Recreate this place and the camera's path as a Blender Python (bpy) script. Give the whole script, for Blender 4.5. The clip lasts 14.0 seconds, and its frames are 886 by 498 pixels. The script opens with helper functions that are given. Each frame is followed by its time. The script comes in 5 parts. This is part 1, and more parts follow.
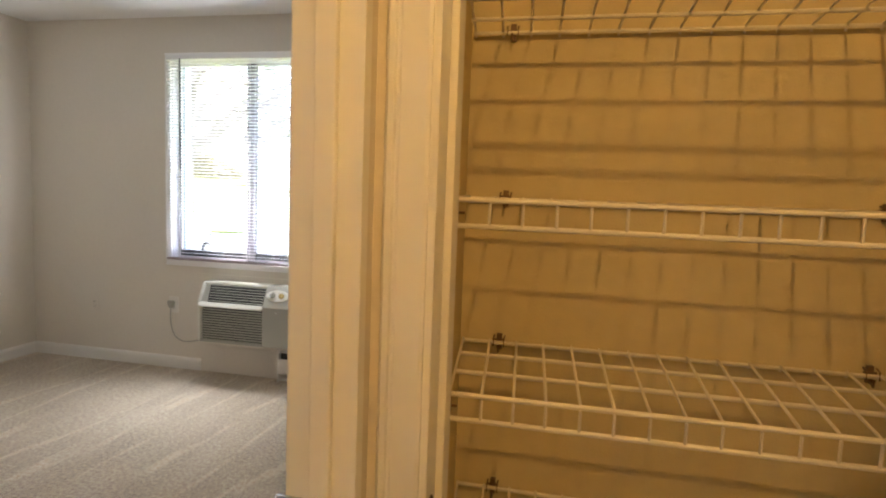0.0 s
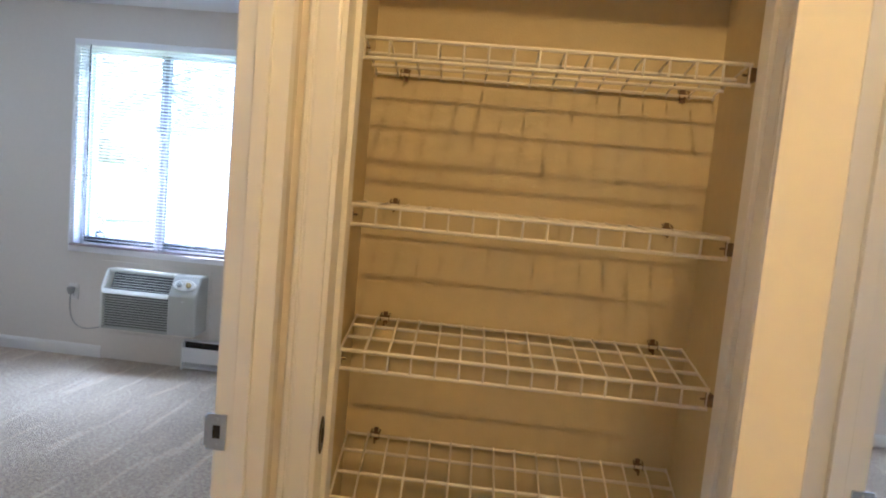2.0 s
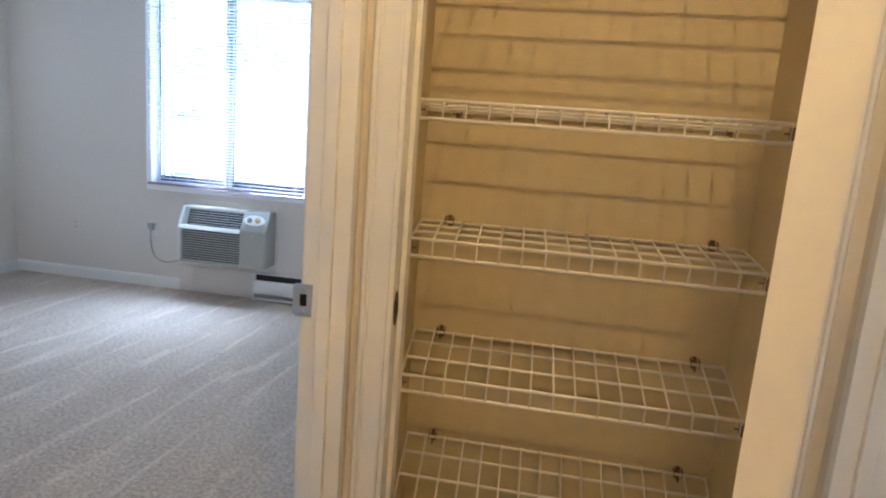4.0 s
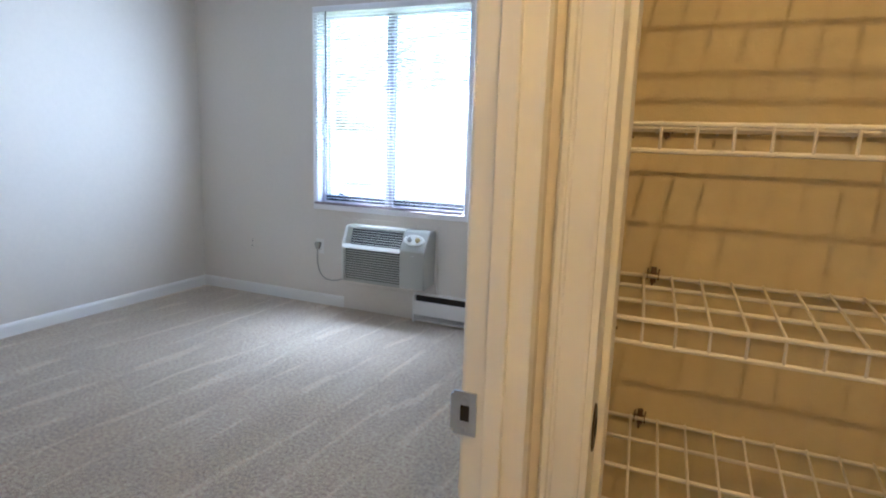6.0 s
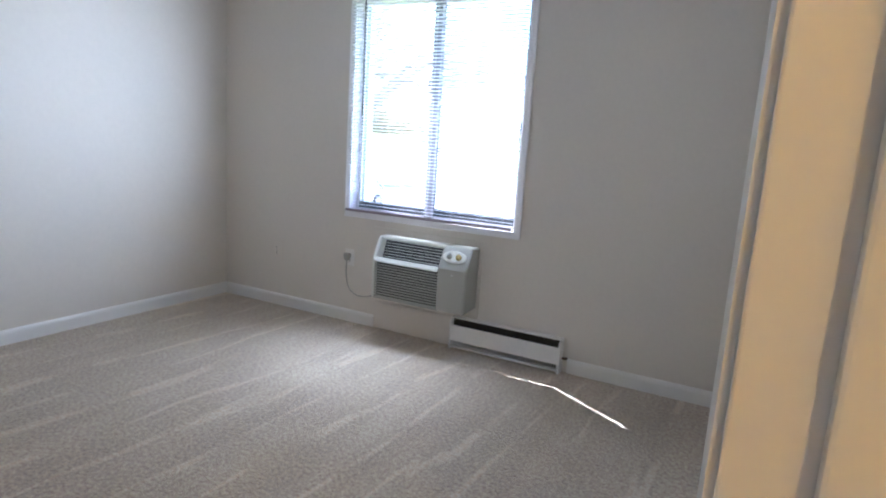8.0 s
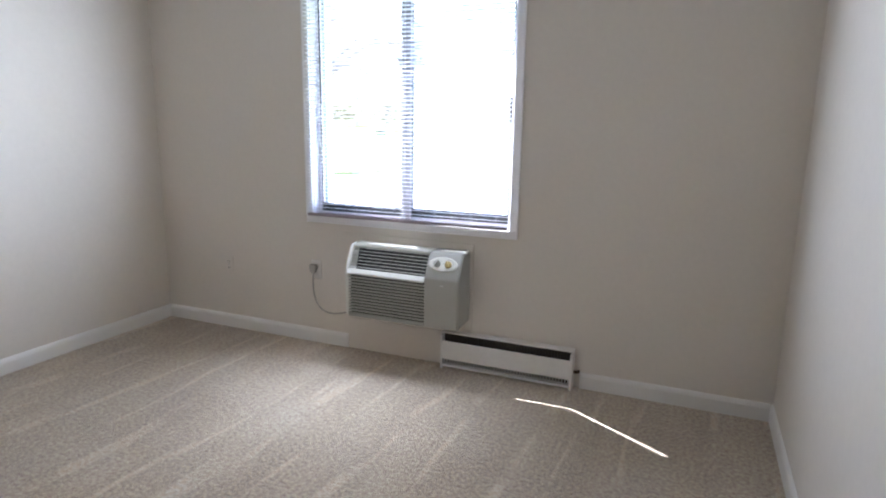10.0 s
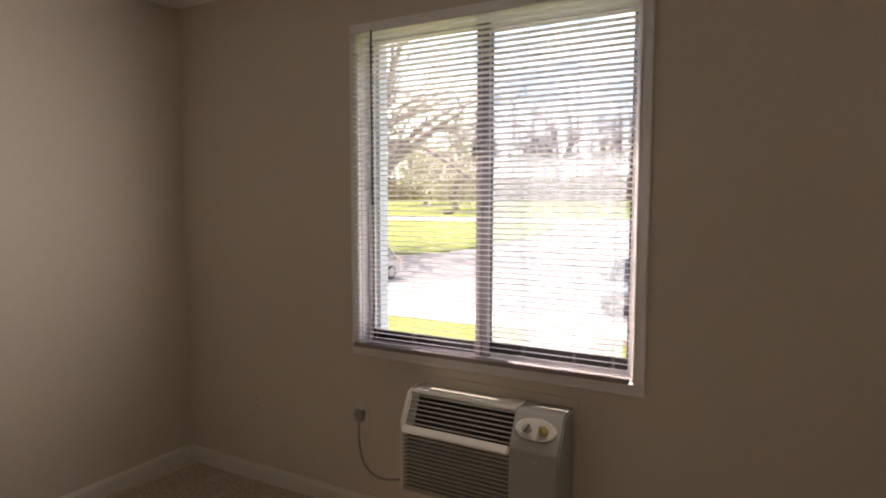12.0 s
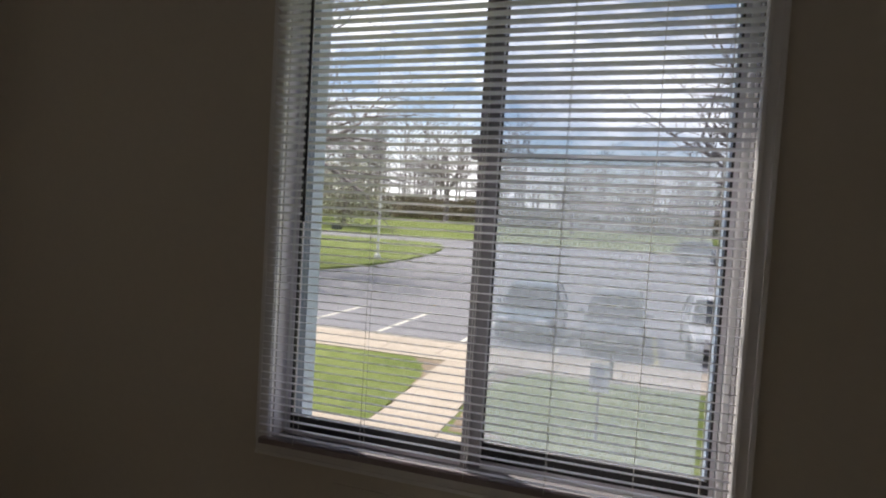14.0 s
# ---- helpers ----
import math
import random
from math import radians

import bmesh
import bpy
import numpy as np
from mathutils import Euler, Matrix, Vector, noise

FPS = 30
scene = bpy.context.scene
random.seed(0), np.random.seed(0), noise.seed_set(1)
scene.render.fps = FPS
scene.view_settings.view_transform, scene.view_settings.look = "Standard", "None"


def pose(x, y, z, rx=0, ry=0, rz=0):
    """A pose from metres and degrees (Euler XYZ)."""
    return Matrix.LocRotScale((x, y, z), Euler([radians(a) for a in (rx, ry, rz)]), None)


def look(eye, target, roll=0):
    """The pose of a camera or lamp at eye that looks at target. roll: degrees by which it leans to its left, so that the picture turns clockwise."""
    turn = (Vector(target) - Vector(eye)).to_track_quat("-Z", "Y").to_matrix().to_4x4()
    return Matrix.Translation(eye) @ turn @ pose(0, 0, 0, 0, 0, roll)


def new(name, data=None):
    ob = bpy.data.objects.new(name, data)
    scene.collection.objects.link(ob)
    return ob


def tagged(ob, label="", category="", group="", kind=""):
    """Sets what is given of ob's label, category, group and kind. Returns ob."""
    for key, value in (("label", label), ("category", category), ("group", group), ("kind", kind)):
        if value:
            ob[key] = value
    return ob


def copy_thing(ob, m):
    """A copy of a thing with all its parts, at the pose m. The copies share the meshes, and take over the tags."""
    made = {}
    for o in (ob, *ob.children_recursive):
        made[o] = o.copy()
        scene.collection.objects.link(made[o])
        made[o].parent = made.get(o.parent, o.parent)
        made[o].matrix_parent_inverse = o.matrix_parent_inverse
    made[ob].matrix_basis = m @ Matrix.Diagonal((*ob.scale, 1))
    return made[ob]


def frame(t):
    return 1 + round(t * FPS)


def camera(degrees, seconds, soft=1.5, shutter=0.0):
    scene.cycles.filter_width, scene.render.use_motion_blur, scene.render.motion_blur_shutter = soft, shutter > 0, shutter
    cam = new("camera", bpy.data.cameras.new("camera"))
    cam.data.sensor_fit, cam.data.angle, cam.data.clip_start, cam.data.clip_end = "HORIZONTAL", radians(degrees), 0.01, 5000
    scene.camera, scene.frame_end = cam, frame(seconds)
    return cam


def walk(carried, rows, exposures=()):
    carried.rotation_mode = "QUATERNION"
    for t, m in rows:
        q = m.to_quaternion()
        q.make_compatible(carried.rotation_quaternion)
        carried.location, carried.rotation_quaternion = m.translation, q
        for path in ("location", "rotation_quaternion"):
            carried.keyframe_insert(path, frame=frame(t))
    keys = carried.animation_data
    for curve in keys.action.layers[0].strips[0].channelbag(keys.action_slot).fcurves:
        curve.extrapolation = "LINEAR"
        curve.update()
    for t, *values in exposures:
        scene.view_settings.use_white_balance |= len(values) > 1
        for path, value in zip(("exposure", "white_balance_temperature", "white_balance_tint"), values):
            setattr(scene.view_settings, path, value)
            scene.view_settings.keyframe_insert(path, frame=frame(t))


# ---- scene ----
cam = camera(72.6, 14.0, soft=2.0)
PATH = [
    (0, (0.269, 0.377, 1.322), (-0.166, 2.319, 1.128), 2.1),
    (0.5, (0.319, 0.329, 1.346), (0.205, 2.316, 1.154), 2.6),
    (1, (0.359, 0.27, 1.395), (0.236, 2.266, 1.418), 1.4),
    (1.5, (0.383, 0.17, 1.383), (0.287, 2.167, 1.325), 2.2),
    (2, (0.36, 0.088, 1.34), (0.215, 2.076, 1.167), 5.2),
    (2.5, (0.369, 0.049, 1.304), (0.193, 2.02, 1.018), 4.2),
    (2.7, (0.367, -0.02, 1.256), (0.108, 1.944, 0.981), 5.7),
    (4.8, (0.35, 0.096, 1.226), (0.037, 2.036, 0.851), 4.3),
    (5, (0.337, 0.149, 1.241), (0.023, 2.095, 0.902), 4.2),
    (5.5, (0.286, 0.256, 1.278), (-0.208, 2.172, 0.984), 1.5),
    (6, (0.227, 0.315, 1.281), (-0.581, 2.109, 0.922), 1.8),
    (6.5, (0.178, 0.392, 1.28), (-0.992, 1.97, 0.905), 1.1),
    (7, (0.118, 0.555, 1.334), (-1.197, 2.003, 0.916), 2.9),
    (7.5, (0.046, 0.655, 1.33), (-1.269, 2.072, 0.819), 2.6),
    (8, (-0.038, 0.745, 1.277), (-0.951, 2.493, 0.924), 3.7),
    (8.2, (-0.064, 0.793, 1.265), (-0.817, 2.640, 0.913), 3.4),
    (10.3, (-0.519, 1.222, 1.319), (-1.294, 3.022, 0.919), 0.2),
    (10.5, (-0.559, 1.3, 1.354), (-1.478, 3.037, 0.985), 0.6),
    (11, (-0.665, 1.484, 1.398), (-1.653, 3.202, 1.135), -1.1),
    (11.5, (-0.762, 1.679, 1.373), (-1.86, 3.348, 1.272), 0.0),
    (12, (-0.874, 1.894, 1.415), (-1.842, 3.637, 1.261), 0.1),
    (12.5, (-1.041, 2.085, 1.43), (-1.608, 4.001, 1.363), -0.6),
    (13, (-1.194, 2.242, 1.431), (-1.646, 4.185, 1.296), -0.5),
    (13.5, (-1.357, 2.452, 1.428), (-1.792, 4.403, 1.37), 1.8),
    (14, (-1.523, 2.586, 1.418), (-2.149, 4.484, 1.333), 3.4),
]
EXPOSURES = [  # seconds, stops, kelvin, tint
    (0.0, 3.1, 6200, 12), (0.5, 3.15, 5600, 12), (1.0, 3.2, 4850, 12), (1.5, 3.15, 4650, 12), (2.0, 3.3, 4700, 12), (2.7, 3.45, 4400, 11),
    (5.0, 3.5, 4600, 11), (5.5, 3.5, 4450, 10), (6.0, 3.3, 4700, 10), (6.5, 3.1, 4750, 10), (7.5, 3.1, 4850, 12), (8.2, 3.1, 5000, 12),
    (10.5, 3.1, 5700, 15), (11.0, 2.7, 6900, 20), (11.5, 1.9, 7250, 22), (12.0, 1.45, 7700, 24), (12.5, 1.05, 7600, 22), (13.0, 0.6, 7400, 21), (13.5, 0.1, 7200, 18), (14.0, 0.0, 6700, 14)]
walk(cam, [(t, look(eye, target, roll)) for t, eye, target, roll in PATH], EXPOSURES)

# ---------------------------------------------------------------- light
scene.cycles.max_bounces = 16
scene.cycles.diffuse_bounces = 6
world = bpy.data.worlds.new("sky")
scene.world = world
world.use_nodes = True
wn, wl = world.node_tree.nodes, world.node_tree.links
wn.clear()
w_out = wn.new("ShaderNodeOutputWorld")
w_bg = wn.new("ShaderNodeBackground")
w_sky = wn.new("ShaderNodeTexSky")
w_sky.sky_type = "NISHITA"
w_sky.sun_disc = False
w_sky.sun_elevation = radians(58.5)
w_sky.sun_rotation = radians(-59)
w_noise = wn.new("ShaderNodeTexNoise")
w_noise.inputs["Scale"].default_value = 3.2
w_noise.inputs["Detail"].default_value = 6
w_noise.inputs["Roughness"].default_value = 0.62
w_map = wn.new("ShaderNodeMapping")
w_map.inputs["Scale"].default_value = (1, 1, 2.2)
w_co = wn.new("ShaderNodeTexCoord")
w_ramp = wn.new("ShaderNodeValToRGB")
w_ramp.color_ramp.elements[0].position = 0.42
w_ramp.color_ramp.elements[1].position = 0.60
w_mix = wn.new("ShaderNodeMixRGB")
w_mix.inputs["Color2"].default_value = (11.5, 11.8, 12.2, 1)
wl.new(w_co.outputs["Generated"], w_map.inputs["Vector"])
wl.new(w_map.outputs["Vector"], w_noise.inputs["Vector"])
wl.new(w_noise.outputs["Fac"], w_ramp.inputs["Fac"])
wl.new(w_ramp.outputs["Color"], w_mix.inputs["Fac"])
wl.new(w_sky.outputs["Color"], w_mix.inputs["Color1"])
wl.new(w_mix.outputs["Color"], w_bg.inputs["Color"])
w_bg.inputs["Strength"].default_value = 0.15
wl.new(w_bg.outputs["Background"], w_out.inputs["Surface"])

SUN_TRAVEL = Vector((0.86 * math.cos(radians(58.5)), -0.51 * math.cos(radians(58.5)), -math.sin(radians(58.5))))
sun = new("sun", bpy.data.lights.new("sun", "SUN"))
sun.data.energy = 5.0
sun.data.angle = radians(0.55)
sun.data.color = (1.0, 0.95, 0.86)
sun.matrix_world = look(Vector((-20, 20, 40)), Vector((-20, 20, 40)) + SUN_TRAVEL)

hall_bulb = new("hall_bulb", bpy.data.lights.new("hall_bulb", "POINT"))
hall_bulb.data.energy = 2.9
hall_bulb.data.shadow_soft_size = 0.021
hall_bulb.data.color = (1.0, 0.57, 0.16)
# added fill lamps for the sky and ground light through the open slats, upwards and across the rooms
for k, x in enumerate((-1.905, 3.365)):
    sky_in = new("window_fill", bpy.data.lights.new("window_fill", "AREA"))
    sky_in.data.shape = "RECTANGLE"
    sky_in.data.size, sky_in.data.size_y = 0.74, 0.14
    sky_in.data.energy = 0.42
    sky_in.data.color = (0.97, 0.985, 1.0)
    sky_in.data.spread = radians(125)
    sky_in.matrix_world = look((x, 3.84, 1.74), (x - 0.12, 3.84 - 0.82, 1.74 + 0.48))
    for way, watts in ((-1, 1.15), (1, 0.85)):
        side = new("window_fill", bpy.data.lights.new("window_fill", "AREA"))
        side.data.shape = "RECTANGLE"
        side.data.size, side.data.size_y = 0.24, 1.0
        side.data.energy = watts
        side.data.color = (0.97, 0.985, 1.0)
        side.data.spread = radians(118)
        side.matrix_world = look((x + way * 0.40, 3.74, 1.46), (x + way * (0.40 + math.sin(radians(42))), 3.74 - math.cos(radians(42)), 1.46))
    low = new("window_fill", bpy.data.lights.new("window_fill", "AREA"))
    low.data.shape = "RECTANGLE"
    low.data.size, low.data.size_y = 1.08, 0.10
    low.data.energy = 0.70
    low.data.color = (0.97, 0.985, 1.0)
    low.data.spread = radians(80)
    low.matrix_world = look((x, 3.96, 1.02), (x, 3.96 - math.cos(radians(52)), 1.02 - math.sin(radians(52))))
hall_bulb.location = (0.45, 0.10, 2.30)


# ---------------------------------------------------------------- materials
def material(name, colour, rough=0.6, metal=0.0, spec=0.5, vary=0.06, scale=6.0, fine=60.0, bump=0.0, bump_scale=200.0,
             second=None, per_object=0.0, wear=0.0, stretch=(1, 1, 1)):
    """A painted or solid surface: base colour, two scales of variation, fine relief."""
    mat = bpy.data.materials.new(name)
    mat.use_nodes = True
    nodes, links = mat.node_tree.nodes, mat.node_tree.links
    bsdf = nodes["Principled BSDF"]
    bsdf.inputs["Roughness"].default_value = rough
    bsdf.inputs["Metallic"].default_value = metal
    bsdf.inputs["Specular IOR Level"].default_value = spec
    co = nodes.new("ShaderNodeTexCoord")
    mp = nodes.new("ShaderNodeMapping")
    mp.inputs["Scale"].default_value = stretch
    links.new(co.outputs["Object"], mp.inputs["Vector"])
    big = nodes.new("ShaderNodeTexNoise")
    big.inputs["Scale"].default_value = scale
    big.inputs["Detail"].default_value = 4
    small = nodes.new("ShaderNodeTexNoise")
    small.inputs["Scale"].default_value = fine
    small.inputs["Detail"].default_value = 3
    for tex in (big, small):
        links.new(mp.outputs["Vector"], tex.inputs["Vector"])
    add = nodes.new("ShaderNodeMath")
    add.operation = "ADD"
    links.new(big.outputs["Fac"], add.inputs[0])
    links.new(small.outputs["Fac"], add.inputs[1])
    rng = nodes.new("ShaderNodeMapRange")
    rng.inputs["From Min"].default_value = 0.65
    rng.inputs["From Max"].default_value = 1.35
    links.new(add.outputs[0], rng.inputs["Value"])
    fac = rng.outputs["Result"]
    if per_object:
        info = nodes.new("ShaderNodeObjectInfo")
        m2 = nodes.new("ShaderNodeMath")
        m2.operation = "MULTIPLY_ADD"
        links.new(info.outputs["Random"], m2.inputs[0])
        m2.inputs[1].default_value = per_object
        links.new(fac, m2.inputs[2])
        fac = m2.outputs[0]
    mix = nodes.new("ShaderNodeMixRGB")
    lo = [c * (1 - vary) for c in colour]
    hi = list(second) if second else [min(1, c * (1 + vary)) for c in colour]
    mix.inputs["Color1"].default_value = (*lo, 1)
    mix.inputs["Color2"].default_value = (*hi, 1)
    links.new(fac, mix.inputs["Fac"])
    links.new(mix.outputs["Color"], bsdf.inputs["Base Color"])
    if wear:
        r2 = nodes.new("ShaderNodeMapRange")
        r2.inputs["To Min"].default_value = max(0.02, rough - wear)
        r2.inputs["To Max"].default_value = min(1, rough + wear)
        links.new(big.outputs["Fac"], r2.inputs["Value"])
        links.new(r2.outputs["Result"], bsdf.inputs["Roughness"])
    if bump:
        bt = nodes.new("ShaderNodeTexNoise")
        bt.inputs["Scale"].default_value = bump_scale
        bt.inputs["Detail"].default_value = 3
        links.new(mp.outputs["Vector"], bt.inputs["Vector"])
        bp = nodes.new("ShaderNodeBump")
        bp.inputs["Strength"].default_value = bump
        bp.inputs["Distance"].default_value = 0.004
        links.new(bt.outputs["Fac"], bp.inputs["Height"])
        links.new(bp.outputs["Normal"], bsdf.inputs["Normal"])
    return mat


def carpet_material():
    """Cut-pile beige carpet: tuft grain, brushed lanes from a vacuum cleaner, and one crosswise lane with a creased
    edge, its shade coloured in.
    """
    mat = bpy.data.materials.new("carpet")
    mat.use_nodes = True
    nodes, links = mat.node_tree.nodes, mat.node_tree.links
    bsdf = nodes["Principled BSDF"]
    bsdf.inputs["Roughness"].default_value = 0.95
    bsdf.inputs["Specular IOR Level"].default_value = 0.1
    bsdf.inputs["Sheen Weight"].default_value = 0.45

    def noise_tex(scale, detail, rough, vector):
        n = nodes.new("ShaderNodeTexNoise")
        n.inputs["Scale"].default_value = scale
        n.inputs["Detail"].default_value = detail
        n.inputs["Roughness"].default_value = rough
        links.new(vector, n.inputs["Vector"])
        return n.outputs["Fac"]

    def math_node(op, a, b=None, c=None):
        n = nodes.new("ShaderNodeMath")
        n.operation = op
        for i, v in enumerate((a, b, c)):
            if v is None:
                continue
            if isinstance(v, (int, float)):
                n.inputs[i].default_value = v
            else:
                links.new(v, n.inputs[i])
        return n.outputs[0]

    def ramp(value, lo, hi):
        n = nodes.new("ShaderNodeMapRange")
        n.interpolation_type = "SMOOTHSTEP"
        n.inputs["From Min"].default_value = lo
        n.inputs["From Max"].default_value = hi
        links.new(value, n.inputs["Value"])
        return n.outputs["Result"]

    co = nodes.new("ShaderNodeTexCoord").outputs["Object"]
    xyz = nodes.new("ShaderNodeSeparateXYZ")
    links.new(co, xyz.inputs[0])
    mp = nodes.new("ShaderNodeMapping")
    mp.inputs["Scale"].default_value = (3.6, 0.42, 1)
    links.new(co, mp.inputs["Vector"])
    tuft = noise_tex(230, 2, 0.6, co)
    clump = noise_tex(62, 4, 0.7, co)
    broad = noise_tex(3.0, 4, 0.6, co)
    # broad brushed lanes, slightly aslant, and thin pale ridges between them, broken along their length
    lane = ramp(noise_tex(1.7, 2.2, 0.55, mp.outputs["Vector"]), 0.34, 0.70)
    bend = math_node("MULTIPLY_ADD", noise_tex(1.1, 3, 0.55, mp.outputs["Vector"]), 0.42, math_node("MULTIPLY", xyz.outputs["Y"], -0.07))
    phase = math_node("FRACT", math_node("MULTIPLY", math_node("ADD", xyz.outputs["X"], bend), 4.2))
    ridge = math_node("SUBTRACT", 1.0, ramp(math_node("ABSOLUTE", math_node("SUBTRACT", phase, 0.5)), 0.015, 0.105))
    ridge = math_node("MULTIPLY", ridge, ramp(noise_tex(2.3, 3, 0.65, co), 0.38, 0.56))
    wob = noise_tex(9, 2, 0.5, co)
    # shade at the crosswise lane's creased edges, drawn as dark lines in the colour
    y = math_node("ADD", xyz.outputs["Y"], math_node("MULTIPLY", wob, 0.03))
    crease_shade = None
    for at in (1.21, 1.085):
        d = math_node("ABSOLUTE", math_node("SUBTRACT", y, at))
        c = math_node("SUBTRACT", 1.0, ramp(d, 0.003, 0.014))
        crease_shade = c if crease_shade is None else math_node("MAXIMUM", crease_shade, math_node("MULTIPLY", c, 0.6))
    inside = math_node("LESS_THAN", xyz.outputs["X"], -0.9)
    crease_shade = math_node("MULTIPLY", crease_shade, inside)
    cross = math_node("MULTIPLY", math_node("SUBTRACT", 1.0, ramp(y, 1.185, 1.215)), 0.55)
    lanes = nodes.new("ShaderNodeMixRGB")
    lanes.inputs["Color1"].default_value = (0.555, 0.445, 0.315, 1)
    lanes.inputs["Color2"].default_value = (0.78, 0.655, 0.49, 1)
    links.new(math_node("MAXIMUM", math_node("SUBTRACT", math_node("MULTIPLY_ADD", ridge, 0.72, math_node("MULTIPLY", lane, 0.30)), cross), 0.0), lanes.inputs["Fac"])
    grain = nodes.new("ShaderNodeMixRGB")
    grain.blend_type = "OVERLAY"
    grain.inputs["Fac"].default_value = 0.68
    links.new(lanes.outputs["Color"], grain.inputs["Color1"])
    links.new(math_node("ADD", math_node("MULTIPLY", ramp(clump, 0.33, 0.67), 0.55), math_node("MULTIPLY", tuft, 0.45)), grain.inputs["Color2"])
    soft = nodes.new("ShaderNodeMixRGB")
    soft.blend_type = "OVERLAY"
    soft.inputs["Fac"].default_value = 0.22
    links.new(grain.outputs["Color"], soft.inputs["Color1"])
    links.new(broad, soft.inputs["Color2"])
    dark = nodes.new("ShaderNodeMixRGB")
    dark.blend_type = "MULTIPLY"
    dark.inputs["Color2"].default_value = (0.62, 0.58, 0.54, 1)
    links.new(crease_shade, dark.inputs["Fac"])
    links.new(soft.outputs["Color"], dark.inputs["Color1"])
    links.new(dark.outputs["Color"], bsdf.inputs["Base Color"])
    height = math_node("ADD", math_node("MULTIPLY", clump, 2.0), tuft)
    bp = nodes.new("ShaderNodeBump")
    bp.inputs["Strength"].default_value = 0.9
    bp.inputs["Distance"].default_value = 0.012
    links.new(height, bp.inputs["Height"])
    links.new(bp.outputs["Normal"], bsdf.inputs["Normal"])
    return mat


def glass_material(name, tint=(1, 1, 1), gloss=0.06):
    """Thin window glass: clear, with a faint mirror gloss."""
    mat = bpy.data.materials.new(name)
    mat.use_nodes = True
    nodes, links = mat.node_tree.nodes, mat.node_tree.links
    nodes.clear()
    out = nodes.new("ShaderNodeOutputMaterial")
    tr = nodes.new("ShaderNodeBsdfTransparent")
    tr.inputs["Color"].default_value = (*tint, 1)
    gl = nodes.new("ShaderNodeBsdfGlossy")
    gl.inputs["Roughness"].default_value = 0.02
    mix = nodes.new("ShaderNodeMixShader")
    mix.inputs["Fac"].default_value = gloss
    links.new(tr.outputs[0], mix.inputs[1])
    links.new(gl.outputs[0], mix.inputs[2])
    links.new(mix.outputs[0], out.inputs["Surface"])
    return mat


def haze_material():
    """Pale translucent veil for the haze on a pane, mostly open."""
    mat = bpy.data.materials.new("haze_veil")
    mat.use_nodes = True
    nodes, links = mat.node_tree.nodes, mat.node_tree.links
    nodes.clear()
    out = nodes.new("ShaderNodeOutputMaterial")
    tr = nodes.new("ShaderNodeBsdfTransparent")
    tl = nodes.new("ShaderNodeBsdfTranslucent")
    tl.inputs["Color"].default_value = (0.78, 0.81, 0.86, 1)
    mix = nodes.new("ShaderNodeMixShader")
    mix.inputs["Fac"].default_value = 0.27
    links.new(tr.outputs[0], mix.inputs[1])
    links.new(tl.outputs[0], mix.inputs[2])
    links.new(mix.outputs[0], out.inputs["Surface"])
    return mat


WALL = material("wall_paint", (0.68, 0.63, 0.555), 0.75, vary=0.025, scale=1.3, fine=40, bump=0.12, bump_scale=260, spec=0.3)
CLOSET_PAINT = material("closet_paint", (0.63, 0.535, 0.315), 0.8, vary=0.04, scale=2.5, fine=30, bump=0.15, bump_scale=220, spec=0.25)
CEIL = material("ceiling_paint", (0.86, 0.855, 0.84), 0.9, vary=0.02, scale=2, fine=90, bump=0.25, bump_scale=150, spec=0.2)
TRIM = material("trim_paint", (0.76, 0.74, 0.70), 0.34, vary=0.012, scale=2, fine=12, spec=0.45, wear=0.05)
DOOR = material("door_paint", (0.74, 0.71, 0.65), 0.45, vary=0.02, scale=3, fine=30, wear=0.04)
# trim white made lighter: light scattered by the blind is in this colour
CASING = material("window_casing_lit", (0.86, 0.85, 0.85), 0.45, vary=0.012, scale=2, fine=12)
VINYL = material("white_vinyl", (0.83, 0.83, 0.83), 0.4, vary=0.02, scale=4, fine=30)
# white reveal tinted blue-grey: the sky's light is put into its colour
REVEAL = material("reveal_sky_tint", (0.50, 0.58, 0.68), 0.6, vary=0.04)
GASKET = material("dark_gasket", (0.02, 0.02, 0.022), 0.6, vary=0.1)
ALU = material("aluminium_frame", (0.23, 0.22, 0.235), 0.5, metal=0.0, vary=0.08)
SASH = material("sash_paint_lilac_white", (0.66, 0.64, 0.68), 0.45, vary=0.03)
SLAT = material("blind_slat_paint", (0.86, 0.855, 0.885), 0.45, vary=0.02, scale=5, fine=30, per_object=0.25)
# this mauve-grey holds the shade along the blind's lower edge
RAIL = material("bottom_rail_shaded", (0.30, 0.25, 0.26), 0.45)
HAZE_EDGE = material("haze_edge_grey", (0.46, 0.46, 0.48), 0.6)
CORD = material("blind_cord_white", (0.78, 0.76, 0.72), 0.8)
WAND = material("wand_dark_plastic", (0.025, 0.025, 0.03), 0.25)
WIRE = material("white_coated_wire", (0.74, 0.69, 0.59), 0.35, vary=0.03, scale=12)
CLIP = material("shelf_clip_bronze", (0.16, 0.095, 0.05), 0.5, vary=0.2)
STEEL = material("brushed_steel", (0.46, 0.47, 0.49), 0.38, metal=0.85, vary=0.08, fine=120, wear=0.1)
HOLE = material("dark_hole", (0.012, 0.009, 0.007), 0.9)
BRONZE = material("aged_bronze", (0.075, 0.05, 0.035), 0.45, metal=0.6, vary=0.2)
